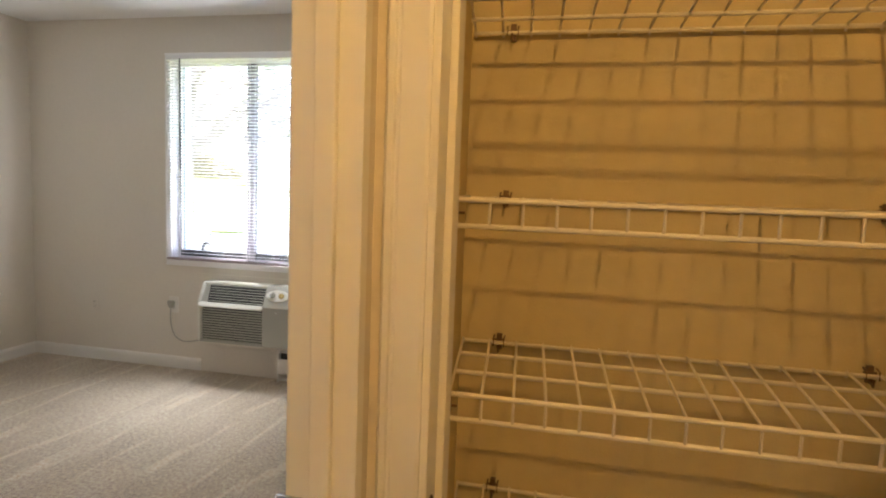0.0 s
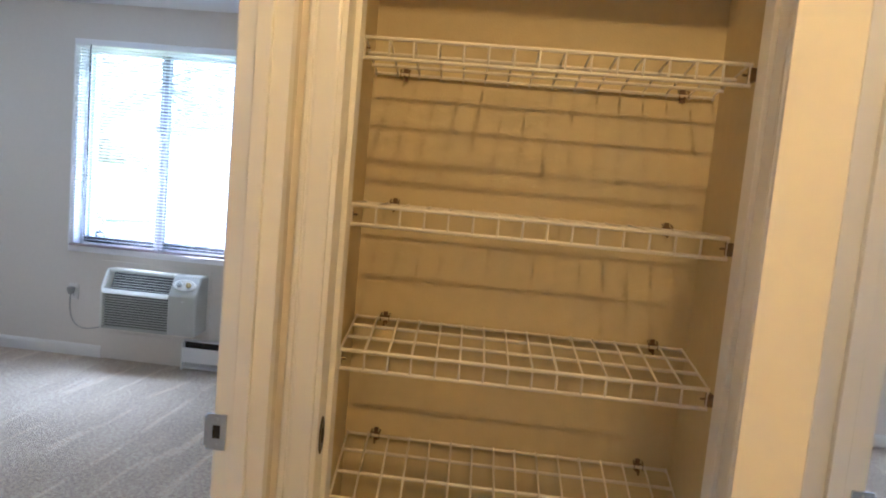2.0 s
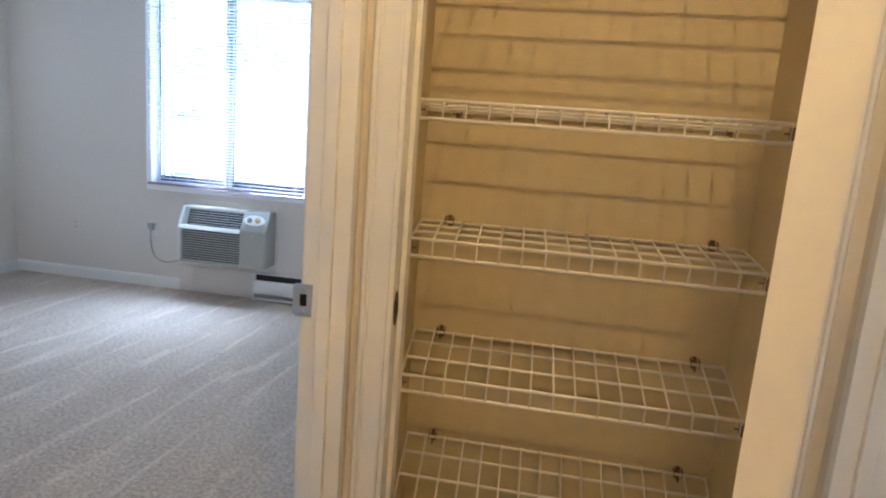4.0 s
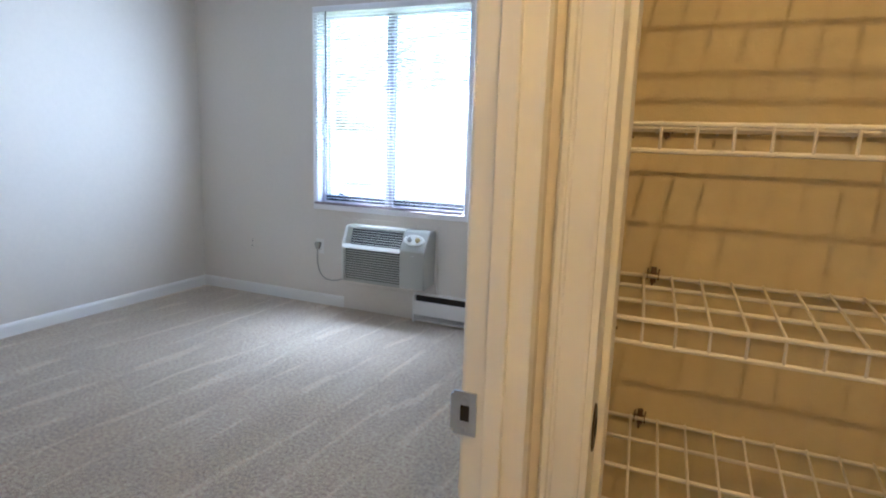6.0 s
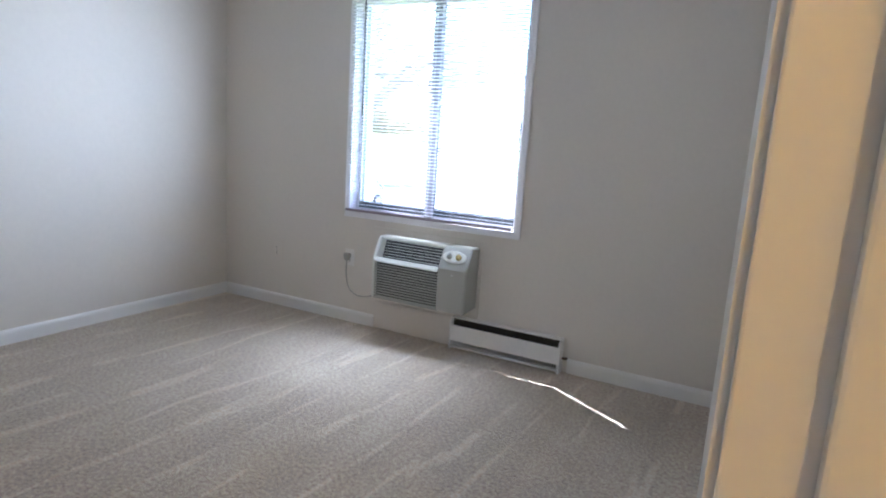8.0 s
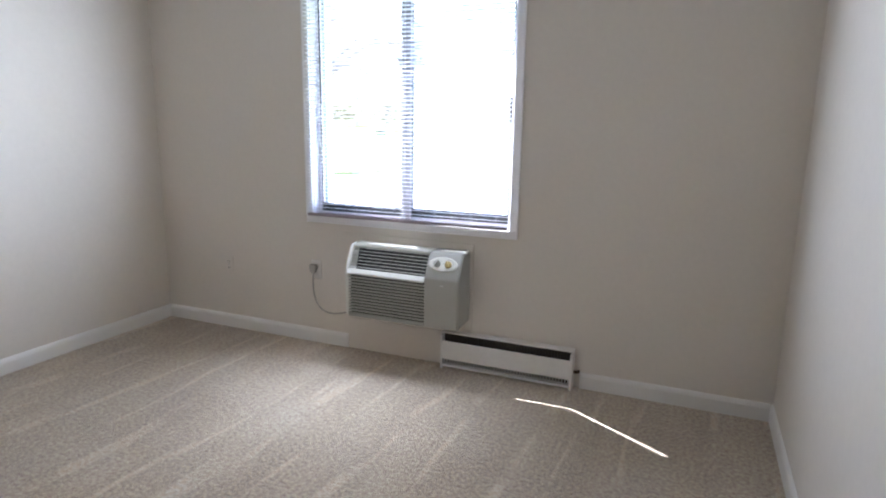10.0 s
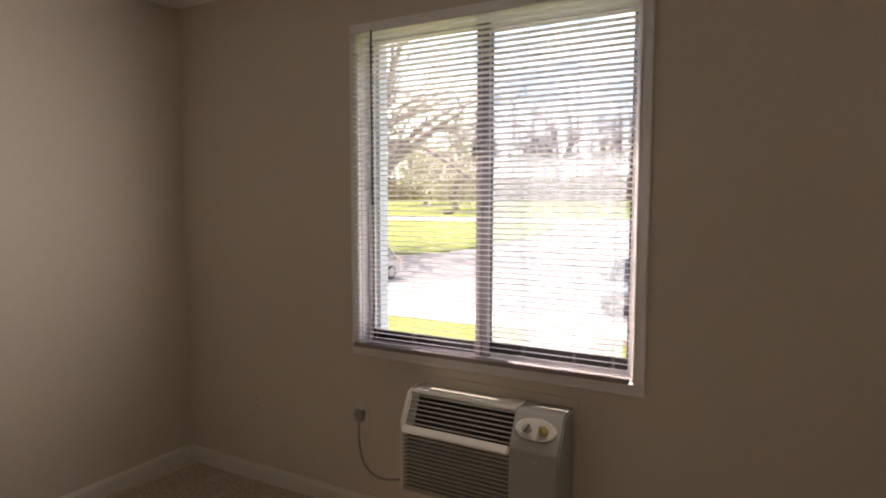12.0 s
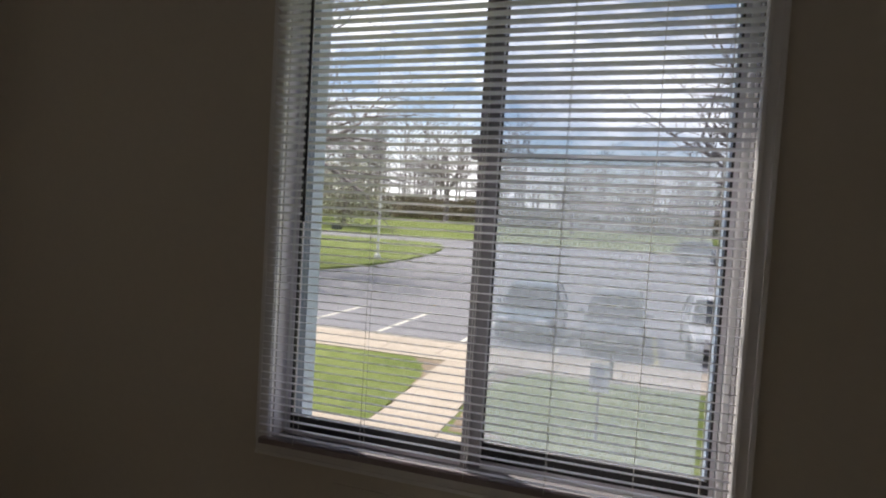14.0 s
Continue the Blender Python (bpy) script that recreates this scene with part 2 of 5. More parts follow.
AC_SHELL = material("ac_shell_beige", (0.37, 0.365, 0.32), 0.5, vary=0.03, scale=4, fine=200, bump=0.1, bump_scale=500)
AC_PALE = material("ac_surround_pale", (0.70, 0.695, 0.63), 0.6, vary=0.03, scale=4)
AC_DARK = material("ac_interior_dark", (0.022, 0.022, 0.022), 0.6)
AC_FIN = material("ac_fin_silver", (0.55, 0.55, 0.54), 0.35, metal=0.5)
BRASS = material("knob_gold", (0.42, 0.33, 0.13), 0.35, metal=0.4)
LEGEND = material("legend_dark", (0.10, 0.10, 0.09), 0.6)
OUTLET = material("outlet_plastic", (0.73, 0.70, 0.65), 0.35, vary=0.02)
CABLE = material("cable_grey", (0.36, 0.34, 0.30), 0.55)
HEAT_WHITE = material("heater_enamel", (0.74, 0.72, 0.68), 0.38, vary=0.04, scale=6, fine=30)
HEAT_DARK = material("heater_slot_dark", (0.035, 0.028, 0.022), 0.6, vary=0.2)
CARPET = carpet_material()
GLASS = glass_material("window_glass", (0.985, 0.985, 0.985), 0.04)
HAZY = glass_material("window_glass_double", (0.82, 0.835, 0.87), 0.06)
MESH = haze_material()
LAMP_GLASS = bpy.data.materials.new("lamp_diffuser")
LAMP_GLASS.use_nodes = True
LAMP_GLASS.node_tree.nodes["Principled BSDF"].inputs["Emission Color"].default_value = (1.0, 0.62, 0.25, 1)
LAMP_GLASS.node_tree.nodes["Principled BSDF"].inputs["Emission Strength"].default_value = 3.0
BRICK = material("facade_brick", (0.36, 0.20, 0.15), 0.85, vary=0.15, scale=8, fine=60, bump=0.3, bump_scale=60)
GRASS = material("lawn_grass", (0.125, 0.175, 0.035), 0.9, vary=0.30, scale=0.35, fine=5.0, bump=0.6, bump_scale=30, spec=0.15, second=(0.20, 0.235, 0.075))
ASPHALT = material("asphalt", (0.21, 0.21, 0.225), 0.9, vary=0.16, scale=0.25, fine=9, bump=0.3, bump_scale=60, spec=0.25)
CONCRETE = material("concrete_walk", (0.40, 0.345, 0.275), 0.85, vary=0.1, scale=0.8, fine=14, bump=0.2, bump_scale=80, per_object=0.3)
KERB = material("kerb_concrete", (0.33, 0.31, 0.275), 0.85, vary=0.12, scale=1.2, fine=12, per_object=0.3)
STRIPE = material("stripe_paint", (0.68, 0.66, 0.58), 0.7, vary=0.15, scale=3, fine=20)
STRIPE_Y = material("stripe_paint_yellow", (0.62, 0.52, 0.22), 0.7, vary=0.15, scale=3, fine=20)
BARK = material("bark", (0.20, 0.175, 0.16), 0.9, vary=0.25, scale=1.0, fine=8, stretch=(1, 1, 0.3))
TWIG = material("bare_twigs", (0.23, 0.205, 0.20), 0.9, vary=0.25, scale=0.6, fine=4)
BUD = material("spring_buds", (0.46, 0.455, 0.35), 0.85, vary=0.3, scale=0.8, fine=5)
HEDGE = material("hedge_brush", (0.15, 0.13, 0.085), 0.9, vary=0.4, scale=0.3, fine=2.5, second=(0.30, 0.25, 0.16))
SIDING = material("house_siding", (0.62, 0.60, 0.56), 0.8, vary=0.05, scale=0.5)
ROOFING = material("roof_shingle", (0.13, 0.12, 0.12), 0.9, vary=0.2, scale=1)
POLE = material("pole_paint_white", (0.72, 0.72, 0.70), 0.5, vary=0.05)
SIGN_FACE = material("sign_face_pale", (0.50, 0.56, 0.64), 0.5, vary=0.05)
SIGN_MARK = material("sign_mark_blue", (0.06, 0.12, 0.30), 0.5)
POST = material("post_dark", (0.06, 0.065, 0.06), 0.6)
CAR_GLASS = material("car_glass", (0.03, 0.036, 0.042), 0.08, spec=0.8, vary=0.05)
TYRE = material("tyre_rubber", (0.018, 0.018, 0.018), 0.85)
RIM = material("alloy_rim", (0.42, 0.42, 0.43), 0.35, metal=0.8)
LAMP_CLEAR = material("headlight_clear", (0.62, 0.63, 0.64), 0.12, spec=0.8)
GRILLE = material("grille_black", (0.02, 0.02, 0.02), 0.4)
PLATE = material("number_plate", (0.6, 0.6, 0.58), 0.5)


def car_paint(name, colour):
    mat = material(name, colour, 0.28, metal=0.25, vary=0.03, scale=1)
    mat.node_tree.nodes["Principled BSDF"].inputs["Coat Weight"].default_value = 0.6
    return mat


# ---------------------------------------------------------------- mesh helpers
def add_box(bm, x0, x1, y0, y1, z0, z1, m=None):
    vs = [bm.verts.new((x, y, z)) for x in (x0, x1) for y in (y0, y1) for z in (z0, z1)]
    if m is not None:
        for v in vs:
            v.co = m @ v.co
    for a in ((0, 1, 3, 2), (4, 6, 7, 5), (0, 4, 5, 1), (2, 3, 7, 6), (0, 2, 6, 4), (1, 5, 7, 3)):
        bm.faces.new([vs[i] for i in a])
    return vs


def box(x0, x1, y0, y1, z0, z1, bevel=0.0, seg=2):
    bm = bmesh.new()
    add_box(bm, x0, x1, y0, y1, z0, z1)
    if bevel:
        bmesh.ops.bevel(bm, geom=bm.edges[:], offset=bevel, segments=seg, affect="EDGES", profile=0.6)
    return bm


def add_tube(bm, path, radius, sides=6, cap=True):
    """A round bar along a list of points; radius may be a list."""
    pts = [Vector(p) for p in path]
    rad = radius if isinstance(radius, (list, tuple)) else [radius] * len(pts)
    rings = []
    up = Vector((0.123, 0.31, 0.95)).normalized()
    for i, p in enumerate(pts):
        d = (pts[min(i + 1, len(pts) - 1)] - pts[max(i - 1, 0)]).normalized()
        a = d.cross(up)
        if a.length < 1e-3:
            a = d.cross(Vector((1, 0, 0)))
        a.normalize()
        b = d.cross(a)
        rings.append([bm.verts.new(p + rad[i] * (math.cos(2 * math.pi * k / sides) * a + math.sin(2 * math.pi * k / sides) * b)) for k in range(sides)])
    for r, s in zip(rings, rings[1:]):
        for k in range(sides):
            bm.faces.new((r[k], r[(k + 1) % sides], s[(k + 1) % sides], s[k]))
    if cap:
        bm.faces.new(rings[0][::-1])
        bm.faces.new(rings[-1])


def tube(path, radius, sides=6):
    bm = bmesh.new()
    add_tube(bm, path, radius, sides)
    return bm


def add_lathe(bm, profile, sides=24, m=None):
    """Turn a profile of (radius, height) round z."""
    rings = []
    for r, z in profile:
        ring = [bm.verts.new((r * math.cos(2 * math.pi * k / sides), r * math.sin(2 * math.pi * k / sides), z)) for k in range(sides)]
        rings.append(ring)
    for r, s in zip(rings, rings[1:]):
        for k in range(sides):
            bm.faces.new((r[k], r[(k + 1) % sides], s[(k + 1) % sides], s[k]))
    bm.faces.new(rings[0][::-1])
    bm.faces.new(rings[-1])
    if m is not None:
        for ring in rings:
            for v in ring:
                v.co = m @ v.co


def lathe(profile, sides=24, m=None):
    bm = bmesh.new()
    add_lathe(bm, profile, sides, m)
    return bm


def add_prism(bm, outline, lo, hi, axis="x"):
    """Extrude an outline along one axis: x takes (y, z), y takes (x, z), z takes (x, y)."""
    def at(p, c):
        return {"x": (c, p[0], p[1]), "y": (p[0], c, p[1]), "z": (p[0], p[1], c)}[axis]
    a = [bm.verts.new(at(p, lo)) for p in outline]
    b = [bm.verts.new(at(p, hi)) for p in outline]
    n = len(outline)
    for i in range(n):
        bm.faces.new((a[i], a[(i + 1) % n], b[(i + 1) % n], b[i]))
    bm.faces.new(a[::-1])
    bm.faces.new(b)


def prism(outline, lo, hi, axis="x", bevel=0.0):
    bm = bmesh.new()
    add_prism(bm, outline, lo, hi, axis)
    if bevel:
        bmesh.ops.bevel(bm, geom=bm.edges[:], offset=bevel, segments=2, affect="EDGES")
    return bm


def finish(name, bm, mat, smooth=False):
    bmesh.ops.recalc_face_normals(bm, faces=bm.faces[:])
    me = bpy.data.meshes.new(name)
    bm.to_mesh(me)
    bm.free()
    me.materials.append(mat)
    if smooth:
        for p in me.polygons:
            p.use_smooth = True
        me.set_sharp_from_angle(angle=radians(40))
    return me


def part(name, bm, mat, parent, label="", smooth=False):
    ob = new(name, finish(name, bm, mat, smooth))
    ob.parent = parent
    if label:
        ob["label"] = label
    return ob


def again(name, ob, parent, offset=(0, 0, 0), turn=None):
    """One more piece on the same mesh."""
    o = new(name, ob.data)
    o.parent = parent
    o.matrix_basis = Matrix.Translation(offset) @ (turn if turn is not None else Matrix())
    return o


def thing(name, at, label, category, group="", kind=""):
    ob = new(name)
    ob.empty_display_size = 0.05
    ob.matrix_basis = at if isinstance(at, Matrix) else Matrix.Translation(at)
    return tagged(ob, label, category, group, kind)


def setting(name, bm, mat, label, category, smooth=False):
    return tagged(new(name, finish(name, bm, mat, smooth)), label, category, kind="structure")


def profile_strip(bm, outline, a, b, out):
    """A moulding: outline of (off the wall, up) swept from a to b; out is the way off the wall."""
    a, b, out = Vector(a), Vector(b), Vector(out)
    up = Vector((0, 0, 1))
    ra = [bm.verts.new(a + p * out + q * up) for p, q in outline]
    rb = [bm.verts.new(b + p * out + q * up) for p, q in outline]
    n = len(outline)
    for i in range(n):
        bm.faces.new((ra[i], ra[(i + 1) % n], rb[(i + 1) % n], rb[i]))
    bm.faces.new(ra[::-1])
    bm.faces.new(rb)


# ---------------------------------------------------------------- plan
Y_WIN, Y_OUT = 4.05, 4.19          # window wall, inside and outside
X_WEST, X_EAST = -3.662, 4.51
Y_SOUTH = -0.02
H = 2.415
PW0, PW1 = -0.035, 0.04            # partition between bedroom and hall
PE0, PE1 = 0.857, 0.937
DY0, DY1, DH = 0.20, 0.982, 2.00   # bedroom doorways
CF0, CF1 = 1.03, 1.13              # closet front wall
CX0, CX1, CH = 0.114, 0.770, 1.955  # closet opening and its head
CB = 1.528                         # closet back
WX0, WX1, WZ0, WZ1 = -2.485, -1.305, 0.78, 2.13
SHIFT = 5.27                       # second bedroom's window
Y_HALL = -1.6


def wall_with_holes(x0, x1, y0, y1, z0, z1, holes, along="x"):
    """A wall slab with rectangular openings through it, butted from boxes."""
    bm = bmesh.new()
    lo, hi = (x0, x1) if along == "x" else (y0, y1)
    cuts = sorted({lo, hi, *[h[0] for h in holes], *[h[1] for h in holes]})
    for a, b in zip(cuts, cuts[1:]):
        spans = [(z0, z1)]
        for h in holes:
            if h[0] <= a and b <= h[1]:
                spans = [(z0, h[2]), (h[3], z1)]
        for s, e in spans:
            if e - s > 1e-4:
                add_box(bm, *((a, b, y0, y1) if along == "x" else (x0, x1, a, b)), s, e)
    bmesh.ops.remove_doubles(bm, verts=bm.verts[:], dist=1e-5)
    dup = {}
    for f in bm.faces[:]:
        c = f.calc_center_median()
        key = (round(c.x, 4), round(c.y, 4), round(c.z, 4))
        dup.setdefault(key, []).append(f)
    for fs in dup.values():
        if len(fs) > 1:
            for f in fs:
                bm.faces.remove(f)
    return bm


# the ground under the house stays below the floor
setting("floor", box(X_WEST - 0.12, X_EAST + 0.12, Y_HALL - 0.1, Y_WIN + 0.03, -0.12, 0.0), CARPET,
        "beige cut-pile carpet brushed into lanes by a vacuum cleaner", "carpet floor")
setting("ceiling", box(X_WEST - 0.12, X_EAST + 0.12, Y_HALL - 0.1, Y_WIN + 0.03, H, H + 0.12), CEIL,
        "plain white painted ceiling", "ceiling")
setting("wall_north", wall_with_holes(X_WEST - 0.12, X_EAST + 0.12, Y_WIN, Y_OUT, -0.12, H + 0.12,
        [(WX0, WX1, WZ0, WZ1), (WX0 + SHIFT, WX1 + SHIFT, WZ0, WZ1)]), WALL,
        "off-white painted outer wall with window openings", "wall")
setting("wall_west", box(X_WEST - 0.12, X_WEST, Y_SOUTH, Y_WIN, 0, H), WALL, "off-white painted side wall of the bedroom", "wall")
setting("wall_east", box(X_EAST, X_EAST + 0.12, Y_SOUTH, Y_WIN, 0, H), WALL, "off-white painted side wall of the second bedroom", "wall")
setting("wall_south_west", box(X_WEST - 0.12, PW0, Y_SOUTH - 0.1, Y_SOUTH, 0, H), WALL, "off-white painted back wall of the bedroom", "wall")
setting("wall_south_east", box(PE1, X_EAST + 0.12, Y_SOUTH - 0.1, Y_SOUTH, 0, H), WALL, "off-white painted back wall of the second bedroom", "wall")
setting("wall_partition_west", wall_with_holes(PW0, PW1, Y_HALL, Y_WIN, 0, H, [(DY0 - 0.02, DY1 + 0.02, 0, DH + 0.02)], "y"), WALL,
        "off-white painted partition with the bedroom doorway", "wall")
setting("wall_partition_east", wall_with_holes(PE0, PE1, Y_HALL, Y_WIN, 0, H, [(DY0 - 0.02, DY1 + 0.02, 0, DH + 0.02)], "y"), WALL,
        "off-white painted partition with the second bedroom's doorway", "wall")
setting("wall_hall_end", box(PW1, PE0, Y_HALL - 0.1, Y_HALL, 0, H), WALL, "off-white painted wall closing the hallway", "wall")
setting("wall_closet_front", wall_with_holes(PW1, PE0, CF0, CF1, 0, H, [(CX0 - 0.015, CX1 + 0.015, 0, CH + 0.015)]), WALL,
        "painted wall around the closet opening", "wall")
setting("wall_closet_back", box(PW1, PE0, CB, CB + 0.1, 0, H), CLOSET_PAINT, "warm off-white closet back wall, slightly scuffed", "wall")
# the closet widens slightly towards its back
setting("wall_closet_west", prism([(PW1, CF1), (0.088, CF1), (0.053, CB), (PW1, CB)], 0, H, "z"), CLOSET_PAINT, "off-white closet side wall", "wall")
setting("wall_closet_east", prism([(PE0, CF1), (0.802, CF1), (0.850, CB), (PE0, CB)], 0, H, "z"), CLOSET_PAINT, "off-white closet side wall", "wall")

# baseboards
BASE = [(0, 0), (0.013, 0), (0.013, 0.062), (0.010, 0.074), (0.005, 0.082), (0, 0.084)]


def baseboard(name, a, b, out):
    bm = bmesh.new()
    profile_strip(bm, BASE, a, b, out)
    return setting(name, bm, TRIM, "white painted wooden baseboard along the carpet", "baseboard")


baseboard("baseboard_west", (X_WEST, Y_SOUTH, 0), (X_WEST, Y_WIN, 0), (1, 0, 0))
baseboard("baseboard_north_1", (X_WEST + 0.013, Y_WIN, 0), (-2.262, Y_WIN, 0), (0, -1, 0))
baseboard("baseboard_north_2", (-0.905, Y_WIN, 0), (PW0 - 0.013, Y_WIN, 0), (0, -1, 0))
baseboard("baseboard_partition_1", (PW0, DY1 + 0.07, 0), (PW0, Y_WIN, 0), (-1, 0, 0))
baseboard("baseboard_north_3", (PE1 + 0.013, Y_WIN, 0), (X_EAST, Y_WIN, 0), (0, -1, 0))
baseboard("baseboard_partition_2", (PE1, DY1 + 0.07, 0), (PE1, Y_WIN, 0), (1, 0, 0))
baseboard("baseboard_south", (X_WEST + 0.013, Y_SOUTH, 0), (PW0, Y_SOUTH, 0), (0, 1, 0))
setting("trim_below_cooler", box(-2.262, -1.652, Y_WIN - 0.006, Y_WIN, 0.0, 0.19, 0.002), WALL,
        "flat painted board on the wall below the cooling unit", "trim")


# ---------------------------------------------------------------- doorways
def casing_bar(bm, m, length, width=0.055, thick=0.013):
    """A colonial casing board standing along z, wide along x, off the wall along -y."""
    outline = [(0, 0), (0, -0.008), (0.004, -0.010), (width * 0.66, -0.010), (width * 0.70, -0.0075),
               (width * 0.76, -0.0075), (width * 0.80, -thick), (width - 0.004, -thick), (width, -thick + 0.004), (width, 0)]
    a = [bm.verts.new(m @ Vector((x, y, 0))) for x, y in outline]
    b = [bm.verts.new(m @ Vector((x, y, length))) for x, y in outline]
    n = len(outline)
    for i in range(n):
        bm.faces.new((a[i], a[(i + 1) % n], b[(i + 1) % n], b[i]))
    bm.faces.new(a[::-1])
    bm.faces.new(b)


def doorway(name, hall_x, room_x, label):
    """Lined doorway in a partition: jambs, stops, head and casings; the stop sits towards the hall."""
    root = thing(name, (0, 0, 0), label, "door frame", kind="structure")
    lo, hi = min(hall_x, room_x) - 0.004, max(hall_x, room_x) + 0.004
    into = 1 if room_x > hall_x else -1
    s0, s1 = sorted((hall_x + into * 0.024, hall_x + into * 0.050))
    for y0, y1, face in ((DY1, DY1 + 0.02, -1), (DY0 - 0.02, DY0, 1)):
        part("jamb", box(lo, hi, y0, y1, 0, DH, 0.0015), TRIM, root)
        yf = DY1 if face < 0 else DY0
        part("stop", box(s0 + 0.002, s1, min(yf, yf + face * 0.011), max(yf, yf + face * 0.011), 0, DH, 0.002), TRIM, root)
    part("head_jamb", box(lo, hi, DY0 - 0.02, DY1 + 0.02, DH, DH + 0.02), TRIM, root)
    part("head_stop", box(s0 + 0.002, s1, DY0 + 0.011, DY1 - 0.011, DH - 0.011, DH, 0.002), TRIM, root)
    # casings, both sides: far and near upright, and head
    for face_x, out in ((hall_x, -into), (room_x, into)):
        turn = Matrix.Rotation(radians(90 * out), 4, "Z")
        for y, mirror in ((DY1 + 0.006, 1), (DY0 - 0.006, -1)):
            if face_x == hall_x and mirror > 0:
                continue
            width = 0.057
            bm = bmesh.new()
            m = Matrix.Translation((face_x, y, 0)) @ turn
            if mirror * out < 0:
                m = m @ Matrix.Diagonal((-1, 1, 1, 1))
            casing_bar(bm, m, DH + 0.05, width, 0.010)
            part("casing", bm, TRIM, root)
    return root


door_a = doorway("door_1", PW1, PW0, "white painted doorway without its door in view, steel strike plate on the jamb")
door_b = doorway("door_2", PE0, PE1, "white painted doorway to the second bedroom")


def strike_plate(parent, x_edge, into):
    """Steel strike with a lip that bends round the room-side edge of the jamb, and a square latch hole."""
    y = DY1
    x0, x1 = sorted((x_edge + into * 0.012, x_edge - into * 0.019))
    bm = bmesh.new()
    hx0, hx1 = x_edge + into * 0.003, x_edge - into * 0.010
    hx0, hx1 = min(hx0, hx1), max(hx0, hx1)
    zc = 0.94
    for a in ((x0, hx0, zc - 0.029, zc + 0.029), (hx1, x1, zc - 0.029, zc + 0.029),
              (hx0, hx1, zc - 0.029, zc - 0.011), (hx0, hx1, zc + 0.011, zc + 0.029)):
        add_box(bm, a[0], a[1], y - 0.003, y, a[2], a[3])
    lx = x_edge + into * 0.012
    add_box(bm, min(lx, lx + into * 0.004), max(lx, lx + into * 0.004), y - 0.002, y + 0.007, zc - 0.024, zc + 0.024)
    plate = part("strike_plate", bm, STEEL, parent, "brushed steel strike plate")
    part("latch_hole", box(hx0, hx1, y - 0.0012, y - 0.0004, zc - 0.011, zc + 0.011), HOLE, plate)
    for dz in (-0.021, 0.021):
        part("screw", lathe([(0.0036, 0), (0.0036, 0.0008), (0.002, 0.0016)], 10,
             Matrix.Translation(((hx0 + hx1) / 2, y - 0.003, zc + dz)) @ Matrix.Rotation(radians(90), 4, "X")), STEEL, plate)


strike_plate(door_a, PW0 - 0.004, -1)
strike_plate(door_b, PE1 + 0.004, 1)

# closet frame
closet_frame = thing("door_3", (0, 0, 0), "white painted closet door frame with colonial casing", "door frame", kind="structure")
part("jamb", box(CX0 - 0.015, CX0, CF0 - 0.003, CF1 + 0.003, 0, CH, 0.0015), TRIM, closet_frame)
part("jamb", box(CX1, CX1 + 0.015, CF0 - 0.003, CF1 + 0.003, 0, CH, 0.0015), TRIM, closet_frame)
part("head_jamb", box(CX0 - 0.015, CX1 + 0.015, CF0 - 0.003, CF1 + 0.003, CH, CH + 0.015, 0.001), TRIM, closet_frame)
part("stop", box(CX0, CX0 + 0.010, CF0 + 0.040, CF0 + 0.074, 0, CH, 0.002), TRIM, closet_frame)
part("stop", box(CX1 - 0.010, CX1, CF0 + 0.040, CF0 + 0.074, 0, CH, 0.002), TRIM, closet_frame)
part("head_stop", box(CX0 + 0.01, CX1 - 0.01, CF0 + 0.040, CF0 + 0.074, CH - 0.010, CH, 0.002), TRIM, closet_frame)
bm = bmesh.new()
casing_bar(bm, Matrix.Translation((CX0 - 0.009, CF0, 0)) @ Matrix.Diagonal((-1, 1, 1, 1)), CH + 0.05, 0.051)
part("casing", bm, TRIM, closet_frame)
bm = bmesh.new()
casing_bar(bm, Matrix.Translation((CX1 + 0.009, CF0, 0)), CH + 0.05, 0.051)
part("casing", bm, TRIM, closet_frame)
bm = bmesh.new()
casing_bar(bm, Matrix.Translation((CX0 - 0.009, CF0, CH + 0.009)) @ Matrix.Rotation(radians(90), 4, "Y") @ Matrix.Diagonal((-1, 1, 1, 1)), CX1 - CX0 + 0.018, 0.051)
part("head_casing", bm, TRIM, closet_frame)
bm = bmesh.new()
add_lathe(bm, [(0.030, 0), (0.030, 0.0012), (0.026, 0.0022)], 20, Matrix.Translation((CX0, CF0 + 0.021, 0.925)) @ Matrix.Rotation(radians(90), 4, "Y") @ Matrix.Diagonal((1.1, 0.46, 1, 1)))
rim = part("strike_plate", bm, BRONZE, closet_frame, "small dark bronze strike plate")
part("latch_hole", lathe([(0.0135, 0), (0.0135, 0.0008)], 14, Matrix.Translation((CX0 + 0.0021, CF0 + 0.021, 0.925)) @ Matrix.Rotation(radians(90), 4, "Y") @ Matrix.Diagonal((1, 0.55, 1, 1))), HOLE, rim)


